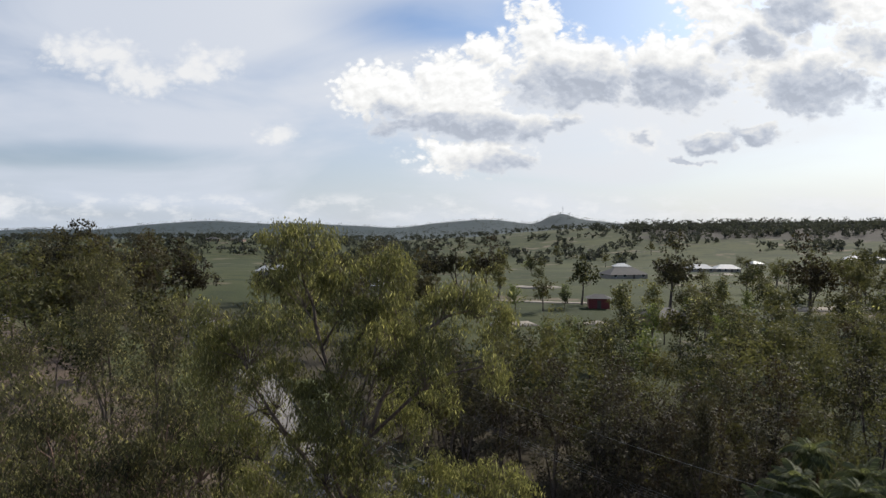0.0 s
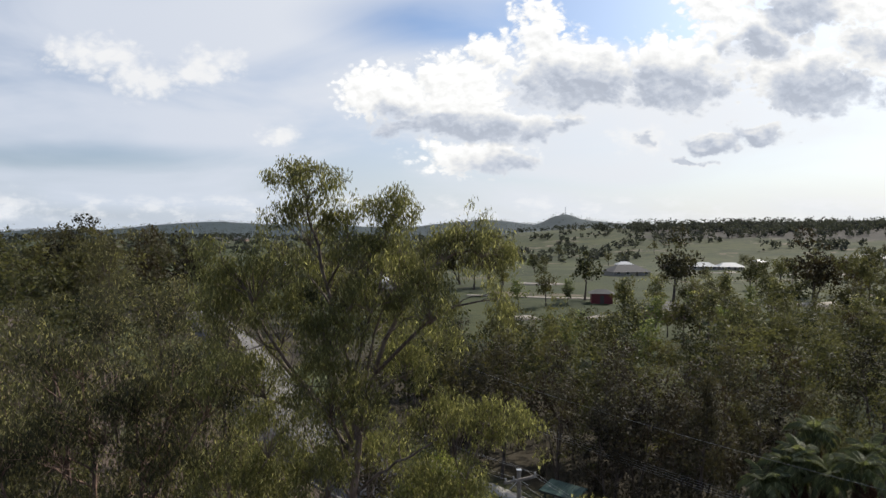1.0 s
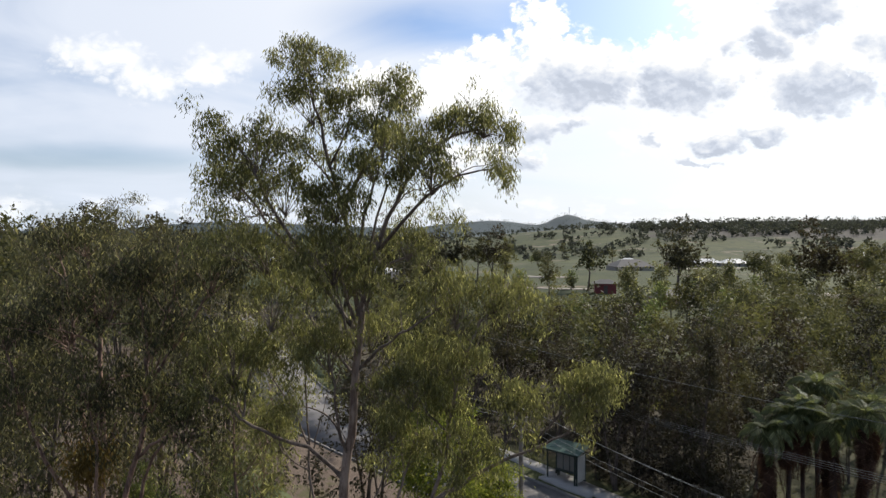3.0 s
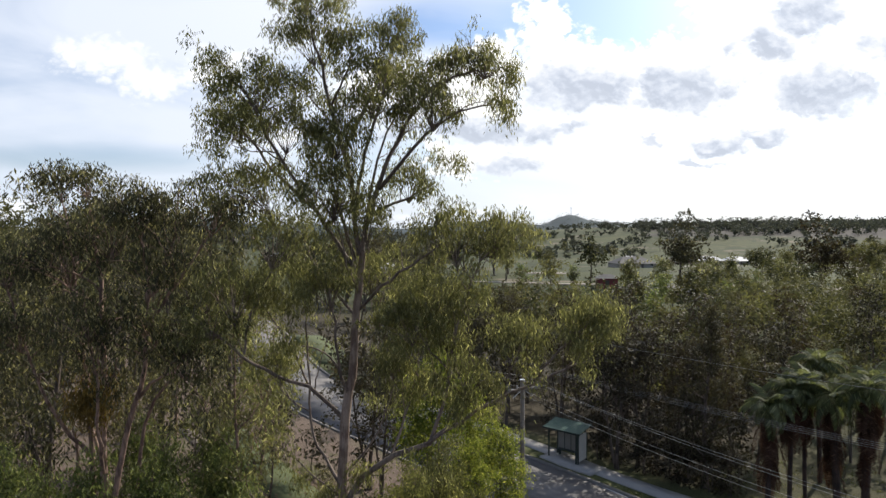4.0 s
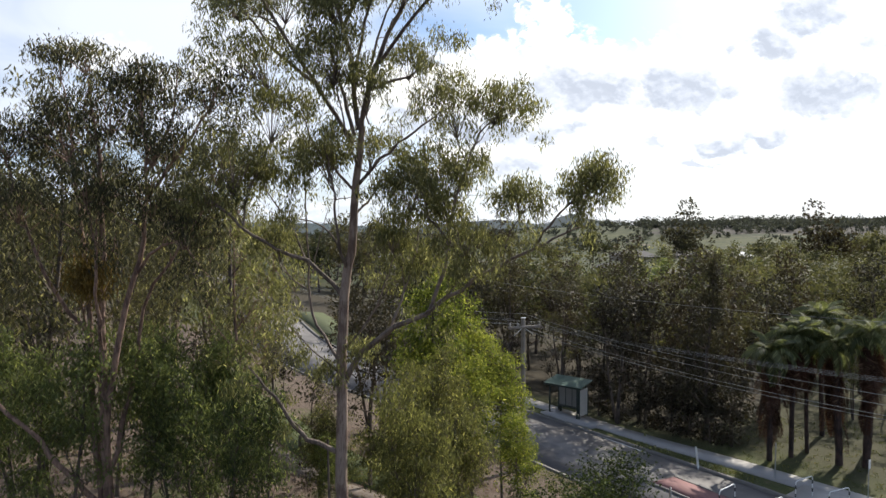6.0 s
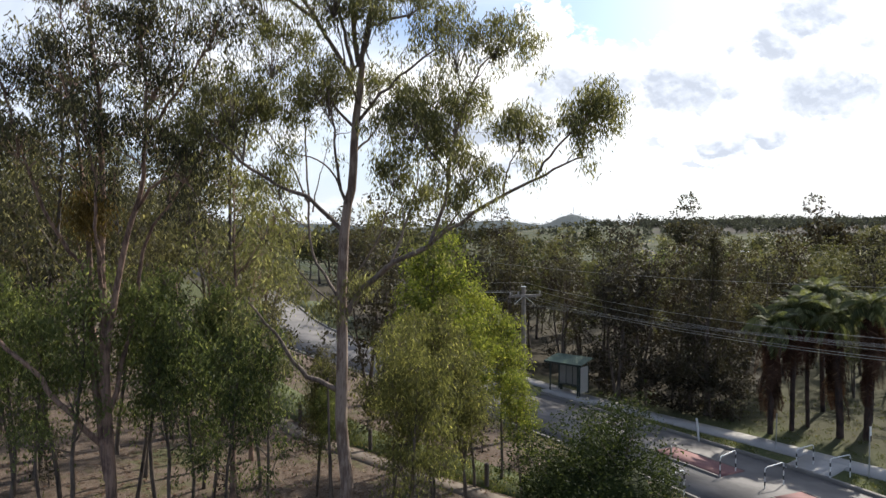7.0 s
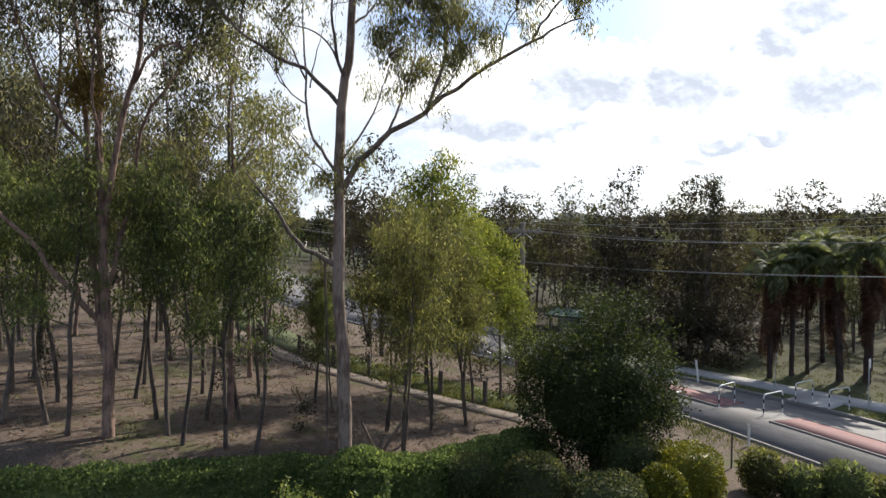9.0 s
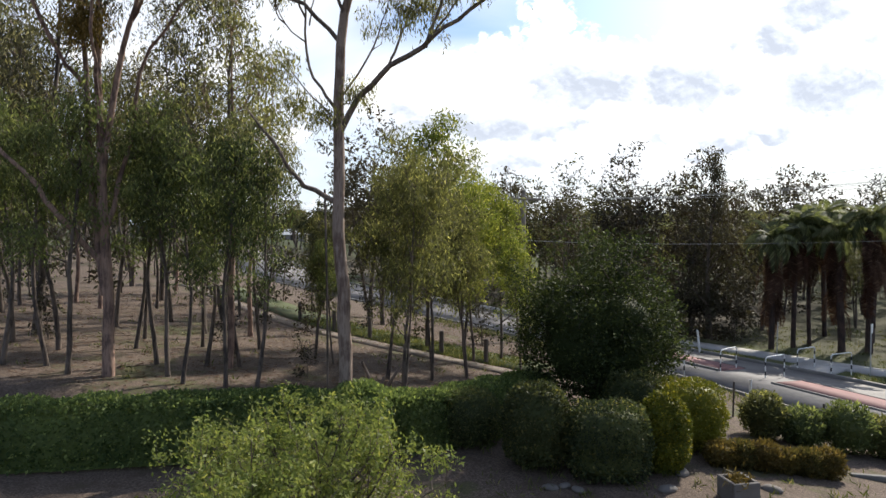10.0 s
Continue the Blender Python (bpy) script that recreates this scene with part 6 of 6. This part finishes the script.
def build_far_trees():
    kinds = [wild_tree("field_tree", 140 + i, h, r, cl, rch, n, per, leaf, 0.25, m, BARK_DARK, sp, 30, st, 0.06, 2, t, split=False, pad=(pr, 0.70, 5))
             for i, (h, r, cl, rch, n, per, leaf, m, sp, st, t, pr) in enumerate((
                 (8.8, 0.34, 0.42, 5.6, 7, 10, (0.70, 0.44), OLIVE_FAR, 0.52, 1, 1.0, 2.4), (11.8, 0.44, 0.36, 6.6, 6, 9, (0.78, 0.49), WOODS, 0.58, 2, 1.0, 2.7), (6.0, 0.22, 0.34, 2.9, 6, 7, (0.48, 0.31), OLIVE_FAR, 0.34, 1, 0.95, 1.6),
                 (5.0, 0.16, 0.26, 2.0, 6, 9, (0.35, 0.22), SAPLING, 0.32, 1, 0.95, 1.25), (7.0, 0.20, 0.45, 2.8, 4, 7, (0.46, 0.28), GUM, 0.36, 2, 0.95, 1.35)))]
    says = ("broad dull green gum tree standing in the fields", "tall spreading dark gum tree with two trunks", "rounded olive-green tree at the field's edge", "small rounded fresh green tree in the yard", "pale upright gum tree with slim stems")
    used = set()

    def plant(k, x, y, s, turn):
        if k not in used:
            used.add(k)
            stand(kinds[k], x, y, says[k], "field trees", turn, s)
        else:
            copy_thing(kinds[k], put(None, x, y, lie(x, y), turn, s))

    rng = np.random.default_rng(303)
    # trees that can be told apart in the open ground: kind, place, size
    for k, x, d, s in ((1, 59.4, 166, 1.0), (0, 37.9, 173, 1.0), (3, 18.3, 160, 1.05), (2, 25.2, 160, 1.0), (1, 91.5, 158, 0.98), (2, 68.6, 129.5, 1.05), (4, 38.8, 137.7, 1.0), (4, 45.5, 138, 1.02), (2, 35.2, 122, 0.75), (2, 40.5, 116, 0.72),
                       (1, 14.5, 214, 0.92), (0, 9.0, 205, 1.0), (0, 20.0, 222, 1.05), (1, 5.0, 226, 0.9), (4, 16.5, 190, 1.1), (2, 47.5, 345, 1.05), (2, 54.5, 352, 0.9), (3, 48.0, 372, 0.8), (3, 55.0, 400, 0.85), (2, 42.0, 300, 0.9), (2, 36.0, 238, 0.85),
                       (2, 62, 158, 0.9), (3, 70, 160, 1.1), (2, 75, 148, 1.0), (0, 84, 176, 0.75), (2, 98, 170, 1.1), (0, 108, 166, 0.85), (2, 104, 144, 1.1), (0, 116, 150, 0.9), (2, 82, 128, 0.9), (2, 94, 128, 1.0), (2, 72, 116, 0.75), (3, 60, 124, 0.9), (2, 52, 118, 0.7), (3, 55, 141, 0.85),
                       (4, 61, 147, 0.9), (2, 30, 112, 0.7), (3, 24, 112, 0.8), (3, 18, 108, 0.8), (2, 31.5, 164, 0.55), (3, 34, 176, 0.8), (0, 120, 190, 0.85), (0, 133, 200, 0.95), (2, 100, 205, 1.1), (2, 112, 225, 1.1), (2, 126, 240, 1.0), (2, 88, 215, 0.8), (2, 70, 205, 0.7), (0, 160, 250, 0.9), (0, 175, 235, 1.0),
                       (2, 128, 330, 0.9), (2, 165, 345, 1.0), (2, 187, 400, 1.0), (2, 215, 405, 0.9), (0, 228, 395, 0.9), (2, 180, 330, 0.9), (2, 205, 350, 1.0), (0, 240, 360, 1.0), (0, 265, 400, 1.0), (0, 290, 420, 1.1), (2, 110, 430, 1.1), (2, 130, 470, 1.0), (0, 92, 520, 0.9), (0, 205, 560, 1.1), (0, 190, 580, 0.9)):
        plant(k, x, d, s, rng.uniform(0, 360))
    # the belts of trees on either side of the open ground
    done = []
    for low, high, near, far, want, sizes in ((0.265, 0.86, 84, 160, 40, (0.75, 1.15)), (0.44, 0.86, 165, 270, 24, (0.9, 1.3)), (0.06, 0.26, 84, 112, 14, (0.6, 0.85)), (-0.82, -0.38, 108, 260, 36, (0.72, 1.0)), (-0.38, -0.02, 108, 165, 16, (0.55, 0.8)), (-0.24, -0.01, 175, 300, 18, (0.7, 0.95))):
        count = 0
        for _ in range(4000):
            if count >= want:
                break
            d, u = near + (far - near) * rng.uniform() ** 1.2, rng.uniform(low, high)
            x = u * d
            k = np.argmin((ROAD[:, 0] - x) ** 2 + (ROAD[:, 1] - d) ** 2)
            if math.hypot(ROAD[k, 0] - x, ROAD[k, 1] - d) < 9 or (u < -0.60 and d < 140) or (-0.40 < u < -0.28 and d > 150):
                continue
            if all((x - a) ** 2 + (d - b) ** 2 > (6.5 if u < 0 else 5.2) ** 2 for a, b in done):
                done.append((x, d))
                count += 1
                plant(int(rng.integers(0, 2)) if u < 0 else (2, 4, 2, 3)[count % 4] if d < 165 else (0, 2)[count % 2], x, d, rng.uniform(*sizes) * (0.72 if u > 0 and d > 165 and count % 2 == 0 else 1.0), rng.uniform(0, 360))
    # far woods on the rises: each crown a dome of leaf masses
    cs = []
    for _ in range(2700):
        u, d = rng.uniform(-0.8, 0.86), 330 + 1500 * rng.uniform() ** 1.3
        patch = noise.noise((u * 7 + d * 0.004, d * 0.014, 3.0))
        if u > 0.30:
            bar = -1.0 if d > 690 else 0.28 if d > 460 else 2.0
        elif u > 0.17:
            bar = -0.15 if d > 520 else 0.25
        elif u > 0.02:
            bar = 0.22 if d > 430 else 2.0
        else:
            bar = 2.0 if -0.40 < u < -0.27 and d < 560 else -0.10
        if patch < bar or d > (1080 if u > 0.2 else 1700):
            continue
        cs.append((u * d, d, rng.uniform(0.45, 1.05) * (0.7 if 0.02 < u < 0.3 and d < 900 else 1.0)))
        for _ in range(rng.integers(0, 3)):
            cs.append((u * d + rng.normal() * 9, d + rng.normal() * 12, rng.uniform(0.35, 0.8)))
    for _ in range(2100):
        u, d = rng.uniform(0.29, 0.88), 720 + 310 * rng.uniform() ** 0.7
        if noise.noise((u * 16, d * 0.006, 8.0)) < (-0.30 if u > 0.38 else -0.10) or (u < 0.40 and d < 840):
            continue
        cs.append((u * d, d, rng.uniform(0.5, 1.05) if d < 930 else 0.5 + 1.2 * rng.uniform() ** 2))
    for _ in range(26):
        u, d = rng.uniform(0.18, 0.29), rng.uniform(930, 1010)
        cs.append((u * d, d, rng.uniform(0.5, 1.2)))
    pts = []
    for x, y, s in cs:
        way = unit(rng.normal(size=(20, 3)) + np.array([0, 0, 0.35]))
        p = way * rng.uniform(0.55, 1.05, (20, 1)) * np.array([4.4, 4.4, 3.0]) * s + np.array([x, y, lie(x, y) + 6.4 * s])
        p[:3] = np.array([x, y, lie(x, y) + 2.0 * s]) + rng.normal(size=(3, 3)) * 0.7
        pts.append(p)
    for _ in range(1800):
        x, y = rng.uniform(-2000, 900), rng.uniform(2100, 3300)
        k = rng.uniform(0.8, 1.5)
        pts.append(unit(rng.normal(size=(9, 3))) * np.array([8.0, 8.0, 4.0]) * k + np.array([x, y, lie(x, y) + 3.5 * k]))
    p = np.vstack(pts)
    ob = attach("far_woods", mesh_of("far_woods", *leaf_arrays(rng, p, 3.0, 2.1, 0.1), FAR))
    tagged(ob, "distant belts of dull green gum woodland greyed by painted haze", "woods", kind="stuff")
    # a mast on the peak
    x, y = 470, 2500
    ob = part("radio_mast", solid((1.6, 1.6, 32), (0, 0, 14), 0, 0.1), GALV)
    ob.matrix_basis = pose(x, y, lie(x, y))
    tagged(ob, "thin radio mast on the distant hill", "mast")


build_far_trees()


# ---- what lies on the ground ----
def build_litter():
    rng = np.random.default_rng(404)
    n = 15000
    x, y = rng.uniform(-20, 3, n), rng.uniform(13.6, 34, n) ** 1.0
    keep = (y > 13.9 + 0.95 * np.maximum(0, x + 1.6)) & (x > -0.75 * y)
    x, y = x[keep], y[keep]
    p = np.column_stack([x, y, land(x, y) + 0.03])
    v, f = leaf_arrays(rng, p, 0.20, 0.07, 0.0)
    v = v.reshape(-1, 4, 3)
    flat = v[:, :, 2] - v[:, :1, 2]
    v[:, :, 2] = v[:, :1, 2] + flat * 0.15
    tagged(attach("leaf_litter", mesh_of("leaf_litter", v.reshape(-1, 3), f, LITTER)), "fallen brown gum leaves and bark strips", "leaf litter", kind="stuff")
    # tufts of grass on the verges and in the garden
    spots = []
    for _ in range(1500):
        k = rng.integers(20, 120)
        side = rng.choice([-1, 1])
        off = (FAR_HALF if side > 0 else HALF) + 0.35 + rng.uniform(0, 1.7)
        way = ROAD[k + 1] - ROAD[k]
        nrm = np.array([way[1], -way[0]]) / np.linalg.norm(way)
        q = ROAD[k] + nrm * off * side + rng.normal(size=2) * 0.3
        spots.append(q)
    for _ in range(160):
        spots.append((rng.uniform(0, 12), rng.uniform(10.5, 17)))
    for _ in range(900):
        k, off = rng.integers(2, 30), rng.uniform(0.8, 3.2)
        spots.append(PARK_LINE[k] + side_of(PARK_LINE)[k] * off + rng.normal(size=2) * 0.2)
    for _ in range(170):
        spots.append((rng.uniform(-18, 3), rng.uniform(15, 34)))
    for _ in range(500):
        spots.append((rng.uniform(16, 30), rng.uniform(30, 43)))
    hard = np.vstack([WALK_LINE, spline([(15.9, 29.4), (17.9, 31.0)], 9), spline([(6.1, 42.4), (8.9, 39.6)], 9)])
    gap = np.concatenate([np.full(len(WALK_LINE), 1.0), np.full(9, 2.0), np.full(9, 2.3)])
    def clear_of(q):
        return all(np.hypot(*(hard - q).T) > gap) and np.hypot(*(ROAD - q).T).min() > FAR_HALF + 0.3
    spots = [q for q in spots if clear_of(np.asarray(q))]
    q = np.repeat(np.array(spots), 9, axis=0) + rng.normal(size=(len(spots) * 9, 2)) * 0.10
    p = np.column_stack([q, land(q[:, 0], q[:, 1])])
    up = np.tile([0, 0, 1.0], (len(p), 1))
    tagged(attach("grass_tufts", mesh_of("grass_tufts", *leaf_arrays(rng, p, 0.15, 0.028, -1.2, up), GRASS)), "scattered tufts of dry green grass", "grass", kind="stuff")
    # a broken stump with leaning dead branches
    x, y = -1.75, 15.9
    root = thing("dead_stump", x, y, lie(x, y), "broken dead stump with leaning bare branches", "stump")
    for w, ln, r in (((-0.35, 0.1, 1), 1.3, 0.07), ((0.45, 0.0, 1), 1.5, 0.06), ((0.1, -0.3, 1), 0.7, 0.09), ((0.9, 0.2, 0.8), 1.0, 0.04)):
        b = sprout(rng, (0, 0, -0.15), w, ln, 6, 0.10)
        attach("branch", tubes_mesh("branch", [(b, np.linspace(r, r * 0.5, 6), 7)], BARK_LIMB), root)


build_litter()
